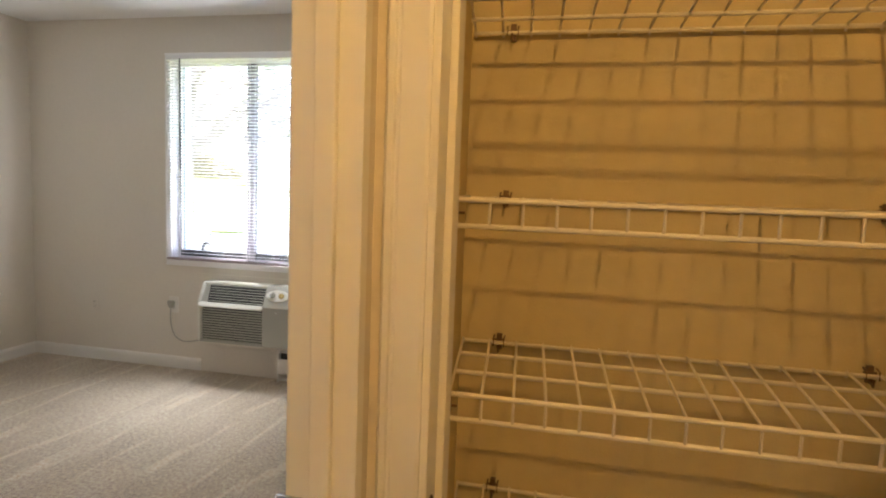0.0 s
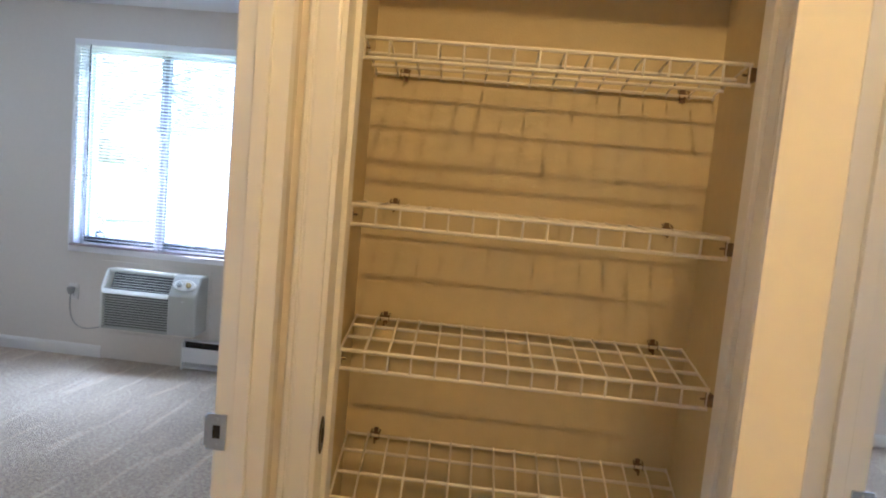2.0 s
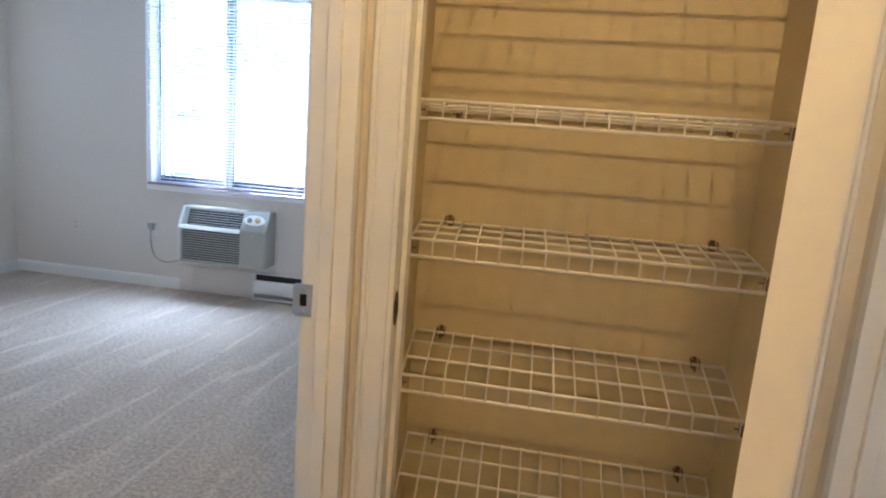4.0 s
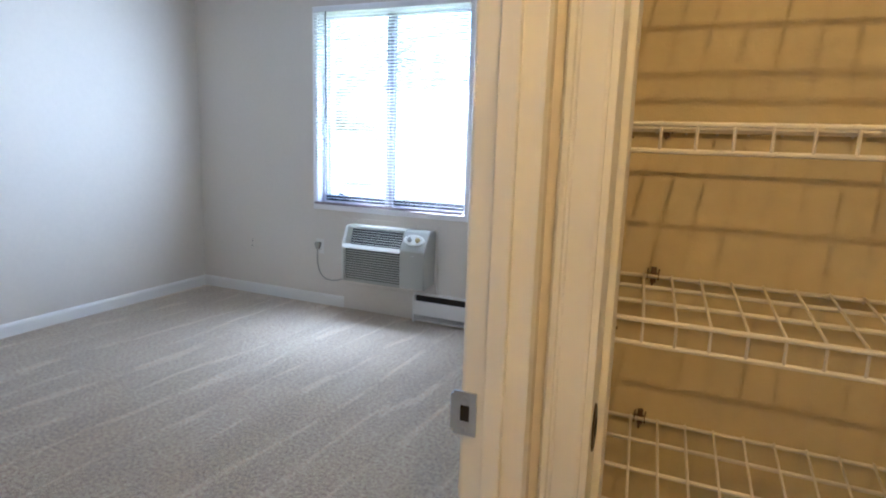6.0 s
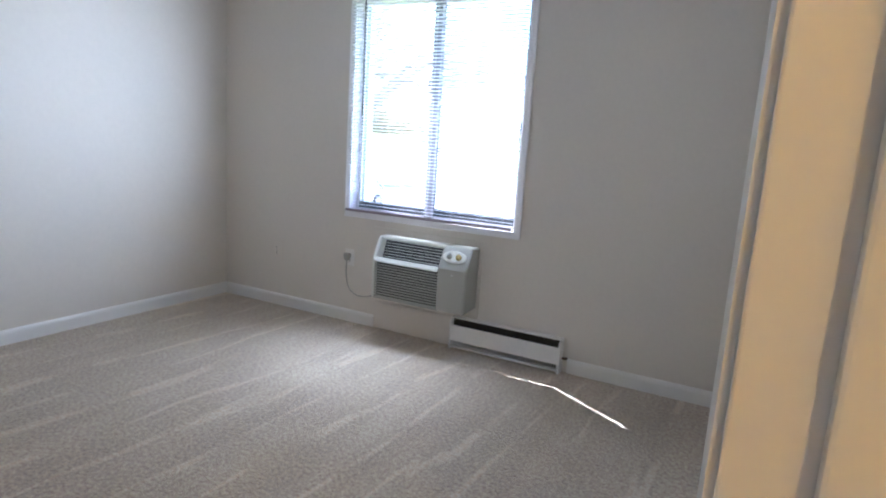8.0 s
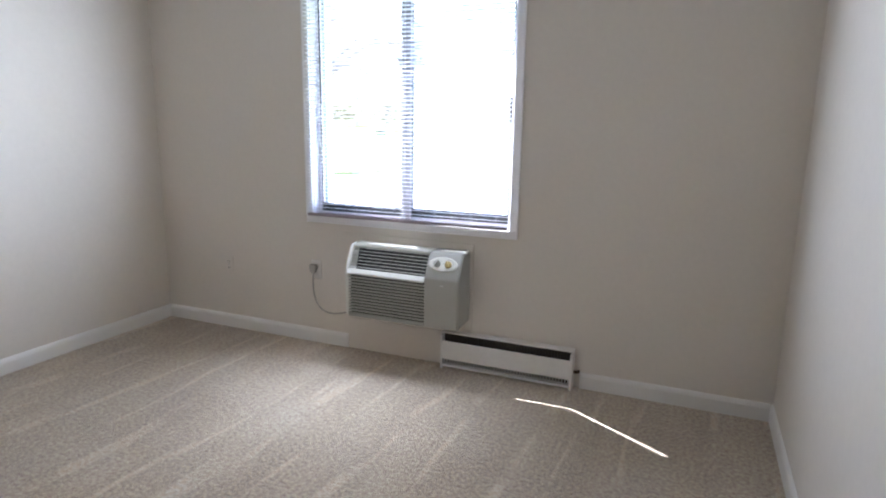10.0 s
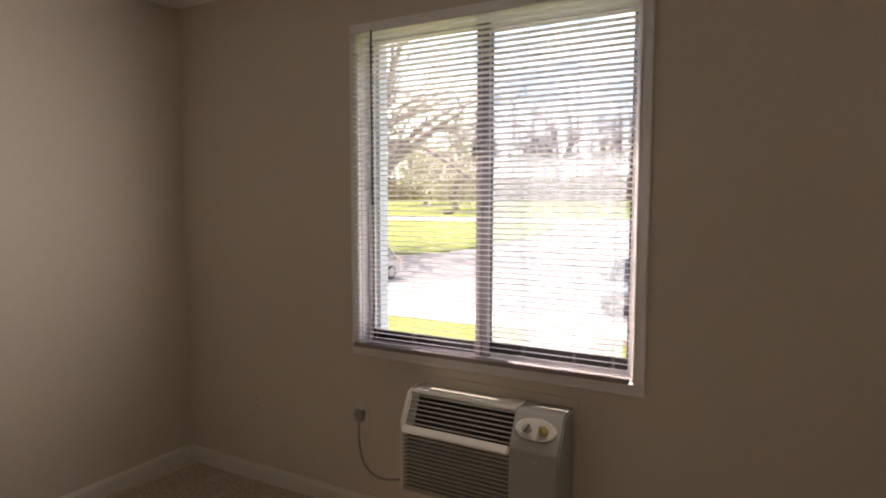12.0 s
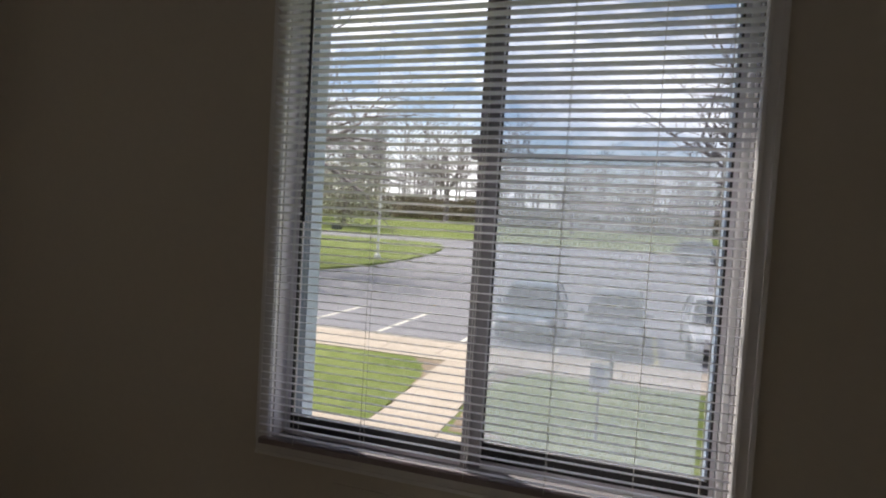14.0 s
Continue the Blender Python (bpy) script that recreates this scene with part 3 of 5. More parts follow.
def panel_door(name, width, height, thick, at, label):
    """Six-panel moulded leaf: hinge at x = 0, running to +x, thick along y."""
    root = thing(name, at, label, "door")
    st, mid = 0.098, 0.085
    col = [(st, width / 2 - mid / 2), (width / 2 + mid / 2, width - st)]
    rows = [(0.23, 0.80), (0.925, 1.505), (1.60, 1.82)]
    bm = bmesh.new()
    xs = [0, col[0][0], col[0][1], col[1][0], col[1][1], width]
    zs = [0.008, rows[0][0], rows[0][1], rows[1][0], rows[1][1], rows[2][0], rows[2][1], height]
    for i in range(5):
        for j in range(7):
            x0, x1, z0, z1 = xs[i], xs[i + 1], zs[j], zs[j + 1]
            hole = i in (1, 3) and j in (1, 3, 5)
            for y, s in ((0, 1), (thick, -1)):
                if not hole:
                    bm.faces.new([bm.verts.new(p) for p in ((x0, y, z0), (x1, y, z0), (x1, y, z1), (x0, y, z1))])
                else:
                    rings = []
                    for inset, depth in ((0, 0), (0.010, 0.008), (0.020, 0.009), (0.040, 0.002)):
                        d = y + s * depth
                        rings.append([(x0 + inset, d, z0 + inset), (x1 - inset, d, z0 + inset), (x1 - inset, d, z1 - inset), (x0 + inset, d, z1 - inset)])
                    vr = [[bm.verts.new(p) for p in r] for r in rings]
                    for a, b in zip(vr, vr[1:]):
                        for k in range(4):
                            bm.faces.new((a[k], a[(k + 1) % 4], b[(k + 1) % 4], b[k]))
                    bm.faces.new(vr[-1])
    z0, z1 = zs[0], zs[-1]
    for a, b in (((0, z0), (width, z0)), ((width, z0), (width, z1)), ((width, z1), (0, z1)), ((0, z1), (0, z0))):
        bm.faces.new([bm.verts.new(p) for p in ((a[0], 0, a[1]), (b[0], 0, b[1]), (b[0], thick, b[1]), (a[0], thick, a[1]))])
    bmesh.ops.remove_doubles(bm, verts=bm.verts[:], dist=1e-5)
    part("leaf", bm, DOOR, root, "moulded six-panel leaf")
    for z in (0.25, 1.72):
        part("hinge", lathe([(0.005, -0.04), (0.006, -0.038), (0.006, 0.038), (0.005, 0.04)], 10, Matrix.Translation((0.004, thick + 0.004, z))), BRONZE, root)
    return root


DOOR_TURN = math.degrees(math.atan2(-0.921, -0.390))
panel_door("closet_door", 0.620, 1.935, 0.035, pose(CX1 - 0.006, CF0 - 0.004, 0.012, 0, 0, DOOR_TURN),
           "white six-panel closet door standing open into the hallway")


# ---------------------------------------------------------------- closet shelves
SHELF_Y0, SHELF_Y1 = 1.197, 1.520     # front lip and back rod


def shelf_span(y):
    """Where the shelf ends at a depth: it follows the splayed side walls."""
    u = (y - SHELF_Y0) / (SHELF_Y1 - SHELF_Y0)
    return 0.100 - 0.042 * u, 0.787 + 0.050 * u


def wire_shelf(z, label, meshes={}):
    """Ventilated shelf of coated wire: long rods, bent cross wires with a front lip, clips on the walls."""
    yf, yb = SHELF_Y0, SHELF_Y1
    root = thing("wire_shelf", (0, 0, z), label, "shelf", group="shelves in the closet")
    if not meshes:
        meshes["rod"] = finish("rod", tube([(0, 0, 0), (1, 0, 0)], 0.0038, 8), WIRE, True)
        bend = [(0, 0.0, -0.036), (0, -0.003, -0.030), (0, -0.004, -0.004), (0, 0.0, 0.001), (0, 0.01, 0.0025), (0, yb - yf, 0.0025), (0, yb - yf + 0.003, -0.008)]
        meshes["wire"] = finish("wire", tube(bend, 0.0023, 6), WIRE, True)
        c = bmesh.new()
        add_box(c, -0.005, 0.005, 0.0, 0.008, -0.014, 0.016)
        add_tube(c, [(0, 0.0, -0.012), (0, -0.014, -0.016), (0, -0.016, -0.004)], 0.0022, 6)
        for dx in (-0.010, 0.010):
            add_tube(c, [(dx, 0.004, 0.012), (dx, -0.010, 0.008), (dx, -0.011, -0.006)], 0.0018, 6)
        add_tube(c, [(-0.010, 0.002, 0.004), (0.010, 0.002, 0.004)], 0.0022, 6)
        meshes["clip"] = finish("clip", c, CLIP)
        e = bmesh.new()
        add_box(e, -0.006, 0.004, -0.006, 0.010, -0.030, -0.006)
        add_box(e, -0.016, -0.006, -0.002, 0.006, -0.024, -0.012)
        add_tube(e, [(0.0, 0.0, -0.018), (0.014, 0.0, -0.018)], 0.0024, 6)
        bmesh.ops.bevel(e, geom=[g for g in e.edges if g.calc_length() > 0.007], offset=0.0012, segments=1, affect="EDGES")
        meshes["end_bracket"] = finish("end_bracket", e, CLIP)

    def piece(name, loc, turn=None):
        o = new(name, meshes[name])
        o.parent = root
        o.matrix_basis = Matrix.Translation(loc) @ (turn if turn is not None else Matrix())
        return o
    for y, dz in ((yf, 0.0), (yf, -0.036), (yf + 0.115, -0.002), (yf + 0.225, -0.002), (yb - 0.004, -0.001)):
        a, b = shelf_span(y)
        piece("rod", (a, y, dz), Matrix.Diagonal((b - a, 1, 1, 1)))
    n = 16
    (fa, fb), (ba, bb) = shelf_span(yf), shelf_span(yb)
    for i in range(n):
        u = i / (n - 1)
        xf = fa + 0.003 + (fb - fa - 0.006) * u
        xb = ba + 0.003 + (bb - ba - 0.006) * u
        piece("wire", (xf + random.uniform(-0.0008, 0.0008), yf, 0), Matrix.Rotation(-math.atan2(xb - xf, yb - yf), 4, "Z"))
    for x in (0.131, 0.768):
        piece("clip", (x, yb, 0))["label"] = "dark bronze wall clip"
    piece("end_bracket", (fa, yf + 0.002, 0))["label"] = "dark bronze end bracket"
    piece("end_bracket", (fb, yf + 0.002, 0), Matrix.Rotation(radians(180), 4, "Z"))["label"] = "dark bronze end bracket"
    return root


for z in (1.615, 1.310, 1.034, 0.741, 0.446):
    wire_shelf(z, "empty white coated wire shelf across the closet")

# hall lamp above the camera
lamp = thing("ceiling_lamp", (0.45, 0.10, H), "round flush ceiling lamp with a warm glowing diffuser", "ceiling lamp")
part("canopy", lathe([(0.12, -0.018), (0.12, -0.002), (0.10, 0.0)], 32), VINYL, lamp)
part("socket", lathe([(0.022, -0.03), (0.024, -0.018), (0.024, -0.017)], 20), VINYL, lamp)
part("bulb", lathe([(0.004, -0.076), (0.018, -0.073), (0.028, -0.06), (0.026, -0.045), (0.016, -0.033), (0.012, -0.03)], 20), LAMP_GLASS, lamp, "warm glowing bulb", True)


# ---------------------------------------------------------------- windows
def window(name, label):
    root = thing(name, (0, 0, 0), label, "window", kind="structure")
    # casing with stepped profile, mitred as butted boards
    def casing(a, b, c, d):
        bm = bmesh.new()
        add_box(bm, a, b, Y_WIN - 0.012, Y_WIN, c, d)
        w = 0.012
        horizontal = (b - a) > (d - c)
        if horizontal:
            lo_in = c > 1.5
            add_box(bm, a, b, Y_WIN - 0.016, Y_WIN - 0.012, *((d - w, d) if lo_in else (c, c + w)))
            add_box(bm, a + 0.03, b - 0.03, Y_WIN - 0.016, Y_WIN - 0.012, *((c + 0.003, c + 0.014) if lo_in else (d - 0.014, d - 0.003)))
        else:
            left = a < -1.9
            add_box(bm, *((a, a + w) if left else (b - w, b)), Y_WIN - 0.016, Y_WIN - 0.012, c, d)
            add_box(bm, *((b - 0.014, b - 0.003) if left else (a + 0.003, a + 0.014)), Y_WIN - 0.016, Y_WIN - 0.012, c, d)
        bmesh.ops.bevel(bm, geom=bm.edges[:], offset=0.0016, segments=1, affect="EDGES")
        part("casing", bm, CASING, root)
    ox0, ox1, oz0, oz1 = -2.53, -1.26, 0.735, 2.176
    casing(ox0, WX0, oz0 + 0.0455, oz1 - 0.0465)
    casing(WX1, ox1, oz0 + 0.0455, oz1 - 0.0465)
    casing(ox0, ox1, oz0, WZ0)
    casing(ox0, ox1, WZ1, oz1)
    # inner lining, stool and outer frame
    bm = bmesh.new()
    y0, y1 = Y_WIN + 0.055, Y_WIN + 0.085
    add_box(bm, WX0, WX0 + 0.018, y0, y1, WZ0, WZ1)
    add_box(bm, WX1 - 0.018, WX1, y0, y1, WZ0, WZ1)
    add_box(bm, WX0 + 0.018, WX1 - 0.018, y0, y1, WZ0, WZ0 + 0.004)
    add_box(bm, WX0 + 0.018, WX1 - 0.018, y0, y1, WZ1 - 0.012, WZ1)
    bmesh.ops.bevel(bm, geom=bm.edges[:], offset=0.002, segments=1, affect="EDGES")
    part("window_frame", bm, VINYL, root, "white window frame")
    part("reveal", box(WX0, WX0 + 0.040, y1 + 0.004, Y_OUT + 0.01, WZ0, WZ1), REVEAL, root, "outer reveal with the sky's blue light tinted into its colour")
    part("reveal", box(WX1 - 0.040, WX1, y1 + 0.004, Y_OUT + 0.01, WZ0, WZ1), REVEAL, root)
    part("window_sill", box(WX0 + 0.040, WX1 - 0.040, y1 + 0.004, Y_OUT + 0.03, WZ0, WZ0 + 0.02), VINYL, root)
    # dark strip over the right lining; its colour carries the shade behind the slats
    part("track", box(WX1 - 0.003, WX1 + 0.0005, Y_WIN + 0.002, y0, WZ0, WZ1), ALU, root, "side track, darkened in colour for the shade behind the slat ends")
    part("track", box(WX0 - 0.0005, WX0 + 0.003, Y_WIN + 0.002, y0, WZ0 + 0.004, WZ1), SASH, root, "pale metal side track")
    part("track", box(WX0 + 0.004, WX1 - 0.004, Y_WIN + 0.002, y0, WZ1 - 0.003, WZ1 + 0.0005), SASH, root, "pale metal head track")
    # sill strip coloured dark for shade below the blind
    part("track", box(WX0 + 0.002, WX1 - 0.004, Y_WIN + 0.002, y0, WZ0 - 0.0005, WZ0 + 0.003), ALU, root, "sill track, darkened in colour for the shade under the blind")
    # two sliding sashes and their panes
    xm = -1.912
    for k, (a, b, ys, gm) in enumerate(((WX0 + 0.020, xm + 0.024, y0 - 0.012, GLASS), (xm - 0.020, WX1 - 0.020, y0 + 0.016, HAZY))):
        s = 0.012
        wl_, wr_ = (s, 0.042) if k == 0 else (0.042, s)
        z0, z1 = WZ0 + 0.005, WZ1 - 0.014
        bm = bmesh.new()
        if k == 0:
            add_box(bm, a, a + wl_, ys, ys + 0.024, z0, z1)
        else:
            add_box(bm, b - wr_, b, ys, ys + 0.024, z0, z1)
        add_box(bm, a + wl_, b - wr_, ys, ys + 0.024, z0, WZ0 + 0.018)
        add_box(bm, a + wl_, b - wr_, ys, ys + 0.024, WZ1 - 0.032, z1)
        sash = part("sash", bm, SASH, root, "pale painted metal sash")
        stile = (b - wr_, b) if k == 0 else (a, a + wl_)
        part("stile", box(*stile, ys, ys + 0.024, z0, z1, 0.0015), ALU, sash, "dark grey meeting stile")
        pane = part("pane", box(a + wl_ - 0.004, b - wr_ + 0.004, ys + 0.010, ys + 0.014, WZ0 + 0.016, WZ1 - 0.030), gm, sash, "clear window pane")
        pane.visible_shadow = False
        gk = bmesh.new()
        for x in (a + wl_ - 0.001, b - wr_ - 0.004):
            add_box(gk, x, x + 0.005, ys - 0.001, ys + 0.009, WZ0 + 0.019, WZ1 - 0.033)
        add_box(gk, a + wl_, b - wr_, ys - 0.001, ys + 0.009, WZ0 + 0.0185, WZ0 + 0.065)
        part("gasket", gk, GASKET, sash, "black rubber gasket")
    part("meeting_stile", box(xm - 0.022, xm - 0.003, y0 - 0.030, y0 - 0.014, WZ0 + 0.006, WZ1 - 0.016, 0.002), ALU, root, "grey metal meeting stile")
    part("latch", box(xm - 0.040, xm - 0.018, y0 - 0.040, y0 - 0.014, 1.585, 1.645, 0.004), ALU, root, "grey sash latch")
    # translucent sheet added outside the sliding sash as haze over its lower part
    sc = part("pane_haze", box(xm + 0.01, WX1 - 0.06, y1 + 0.03, y1 + 0.031, WZ0 + 0.03, 1.60), MESH, root, "pale translucent sheet added for the haze on the pane")
    sc.visible_shadow = False
    bm = bmesh.new()
    add_box(bm, xm + 0.01, WX1 - 0.06, y1 + 0.027, y1 + 0.034, 1.60, 1.605)
    part("haze_edge", bm, HAZE_EDGE, root)
    return root


win_a = window("window_1", "white framed sliding window with two panes and stepped casing")


def blind(label):
    """Mini blind let all the way down: head rail, curved slats, bottom rail, ladder cords and wand."""
    x0, x1, yc = -2.505, -1.306, 4.019
    root = thing("window_blind", (0, 0, 0), label, "window blind", group="window blinds")
    part("headrail", box(x0, x1, yc - 0.013, yc + 0.013, 2.128, 2.160, 0.003), VINYL, root, "white metal head rail")
    rail = part("bottom_rail", box(-0.5965, 0.5965, -0.011, 0.0115, -0.008, 0.008, 0.003), RAIL, root, "bottom rail hanging slightly askew, shade put into its mauve-grey colour")
    rail.matrix_basis = Matrix.Translation(((x0 + x1) / 2, yc, 0.787)) @ Matrix.Rotation(-0.004, 4, "Y")
    tilt = radians(-11)
    bm = bmesh.new()
    cols = []
    for k in range(5):
        u = -1 + k / 2
        y, z = 0.0125 * u, 0.0018 * (1 - u * u)
        y, z = y * math.cos(tilt) - z * math.sin(tilt), y * math.sin(tilt) + z * math.cos(tilt)
        cols.append((y, z))
    top = [(y, z + 0.0006) for y, z in cols]
    outline = cols + top[::-1]
    add_prism(bm, outline, x0 + 0.002, x1 - 0.002, "x")
    me = finish("slat", bm, SLAT, True)
    n = 63
    for i in range(n):
        o = new("slat", me)
        o.parent = root
        o.matrix_basis = Matrix.Translation((random.uniform(-0.0015, 0.0015), yc, 0.806 + i * (2.121 - 0.806) / (n - 1) + random.uniform(-0.0006, 0.0006))) @ Matrix.Rotation(random.uniform(-0.02, 0.02), 4, "X")
    for x in (x0 + 0.115, x0 + 0.315, x0 + 0.60, x0 + 0.80, x1 - 0.20, x1 - 0.06):
        bm = bmesh.new()
        for dy in (-0.0125, 0.0125):
            add_tube(bm, [(x, yc + dy, 0.79), (x, yc + dy, 2.12)], 0.0007, 4)
        part("ladder_cord", bm, CORD, root)
    part("wand", tube([(x0 + 0.118, yc - 0.02, 2.13), (x0 + 0.118, yc - 0.024, 2.10), (x0 + 0.121, yc - 0.024, 1.40)], 0.0042, 8), WAND, root, "dark plastic tilt wand", True)
    return root


blind_a = blind("white mini blind lowered over the window with open slats")
copy_thing(win_a, Matrix.Translation((SHIFT, 0, 0))).name = "window_2"
copy_thing(blind_a, Matrix.Translation((SHIFT, 0, 0)))


# ---------------------------------------------------------------- cooling unit
def cooling_unit():
    x0, x1 = -2.172, -1.508
    xs = -1.700
    yf, yb = 3.868, Y_WIN - 0.008
    root = thing("air_conditioner", (0, 0, 0), "beige louvred through-wall air conditioner with knobs below the window", "air conditioner")
    z0, zt, zk = 0.262, 0.655, 0.528           # bottom, top, where the front begins to slope
    ys = yf + 0.072                            # top edge of the slope
    prof = [(yb, z0 + 0.01), (yf + 0.012, z0), (yf + 0.002, z0 + 0.012), (yf, zk - 0.01), (yf + 0.003, zk + 0.004), (ys - 0.006, zt - 0.008), (ys + 0.006, zt), (yb, zt)]
    # shell: right-hand solid part, and a tray round the recessed left-hand part
    bm = bmesh.new()
    add_prism(bm, prof, xs, x1)
    bmesh.ops.bevel(bm, geom=[e for e in bm.edges if abs(e.verts[0].co.x - e.verts[1].co.x) < 1e-5], offset=0.007, segments=3, affect="EDGES")
    part("control_side", bm, AC_SHELL, root, smooth=True)
    inner = [(yb, z0 + 0.012), (yf + 0.026, z0 + 0.006), (yf + 0.026, zk - 0.03), (yf + 0.075, zk - 0.028), (ys + 0.055, zt - 0.02), (yb, zt - 0.014)]
    part("core", prism(inner, x0 + 0.006, xs + 0.001), AC_DARK, root, "dark interior behind the louvres")
    bm = bmesh.new()
    add_prism(bm, prof, x0, x0 + 0.024)
    bmesh.ops.bevel(bm, geom=[e for e in bm.edges if abs(e.verts[0].co.x - e.verts[1].co.x) < 1e-5], offset=0.007, segments=3, affect="EDGES")
    part("end_cap", bm, AC_PALE, root, smooth=True)
    part("top_cover", box(x0 + 0.02, xs + 0.002, ys - 0.008, yb, zt - 0.014, zt - 0.001, 0.004), AC_PALE, root)
    slope = Vector((0, ys - yf, zt - zk)).normalized()
    # pale surround of the outlet on the slope: lower lip and side bars
    def on_slope(x, s, d):
        nrm = Vector((0, -slope.z, slope.y))
        return Vector((x, yf, zk)) + s * slope + d * nrm
    length = math.hypot(ys - yf, zt - zk)
    def slope_bar(xa, xb, s0, s1, d0, d1, bev=0.0):
        b = bmesh.new()
        vs = [b.verts.new(on_slope(x, s, d)) for x in (xa, xb) for s in (s0, s1) for d in (d0, d1)]
        for a in ((0, 1, 3, 2), (4, 6, 7, 5), (0, 4, 5, 1), (2, 3, 7, 6), (0, 2, 6, 4), (1, 5, 7, 3)):
            b.faces.new([vs[i] for i in a])
        if bev:
            bmesh.ops.bevel(b, geom=b.edges[:], offset=bev, segments=2, affect="EDGES")
        return b
    part("outlet_lip", slope_bar(x0 + 0.02, xs + 0.004, -0.028, 0.006, -0.012, 0.0035, 0.005), AC_PALE, root, "pale rounded lip below the air outlet")
    part("outlet_frame", slope_bar(x0 + 0.02, xs + 0.004, length - 0.014, length + 0.004, -0.012, 0.004, 0.004), AC_PALE, root)
    n = 7
    vane = None
    for i in range(n):
        s = 0.016 + (length - 0.036) * i / (n - 1)
        if vane is None:
            vane = part("vane", slope_bar(x0 + 0.022, xs, s - 0.0014, s + 0.0014, -0.003, 0.0005), AC_PALE, root)
            first = s
        else:
            again("vane", vane, root, (s - first) * slope)
    # intake louvres on the front
    n = 13
    za, zb_ = z0 + 0.018, zk - 0.045
    louvre = None
    for i in range(n):
        z = za + (zb_ - za) * i / (n - 1)
        if louvre is None:
            b = bmesh.new()
            add_prism(b, [(yf + 0.001, z - 0.0040), (yf + 0.001, z + 0.0022), (yf + 0.010, z + 0.0040), (yf + 0.010, z + 0.001)], x0 + 0.022, xs + 0.001)
            louvre = part("louvre", b, AC_SHELL, root)
            base = z
        else:
            again("louvre", louvre, root, (0, 0, z - base))
    part("bottom_edge", box(x0 + 0.02, xs + 0.002, yf + 0.001, yf + 0.03, z0 + 0.001, z0 + 0.012, 0.002), AC_SHELL, root)
    # control panel: recessed oval with pale rim, two knobs and marks
    nrm = Vector((0, -slope.z, slope.y))
    frame_m = Matrix((Vector((1, 0, 0)), slope, nrm)).transposed().to_4x4()
    mid = on_slope(-1.607, length * 0.55, 0.0015)
    m = Matrix.Translation(mid) @ frame_m @ Matrix.Diagonal((1.0, 0.50, 1, 1))
    part("control_rim", lathe([(0.080, -0.002), (0.080, 0.002), (0.074, 0.0045), (0.069, 0.004)], 36, m), AC_PALE, root, "pale oval control panel", True)
    part("control_plate", lathe([(0.068, 0.0035), (0.068, 0.0048)], 36, m), AC_PALE, root)
    for dx, mt in ((-0.032, AC_SHELL), (0.030, BRASS)):
        km = Matrix.Translation(mid) @ frame_m @ Matrix.Translation((dx, 0.0, 0.005))
        knob = part("knob", lathe([(0.0185, 0), (0.0175, 0.008), (0.014, 0.010), (0.004, 0.0105)], 20, km), mt, root, "gold control knob" if mt is BRASS else "grey control knob", True)
        part("grip", box(-0.003, 0.003, -0.018, 0.018, 0.010, 0.018, 0.002), mt, knob).matrix_basis = km @ Matrix.Rotation(radians(35 if dx > 0 else -25), 4, "Z")
    bm = bmesh.new()
    for i in range(9):
        a = math.pi * (0.05 + 0.9 * i / 8)
        for dx in (-0.032, 0.030):
            c = Vector((dx + 0.027 * math.cos(a), 0.024 * math.sin(a) + 0.001, 0.0052))
            add_box(bm, c.x - 0.0016, c.x + 0.0016, c.y - 0.0008, c.y + 0.0008, c.z, c.z + 0.0004)
    marks = part("dial_marks", bm, LEGEND, root)
    marks.matrix_basis = Matrix.Translation(mid) @ frame_m
    part("badge", box(-1.606, -1.590, yf - 0.001, yf + 0.001, 0.492, 0.498), AC_FIN, root)
    return root


cooling_unit()
tagged(new("wall_plate", finish("wall_plate", box(-2.285, -1.492, Y_WIN - 0.007, Y_WIN + 0.001, 0.196, 0.69, 0.002), WALL)),
       "painted sleeve cover plate on the wall around the air conditioner", "wall plate")

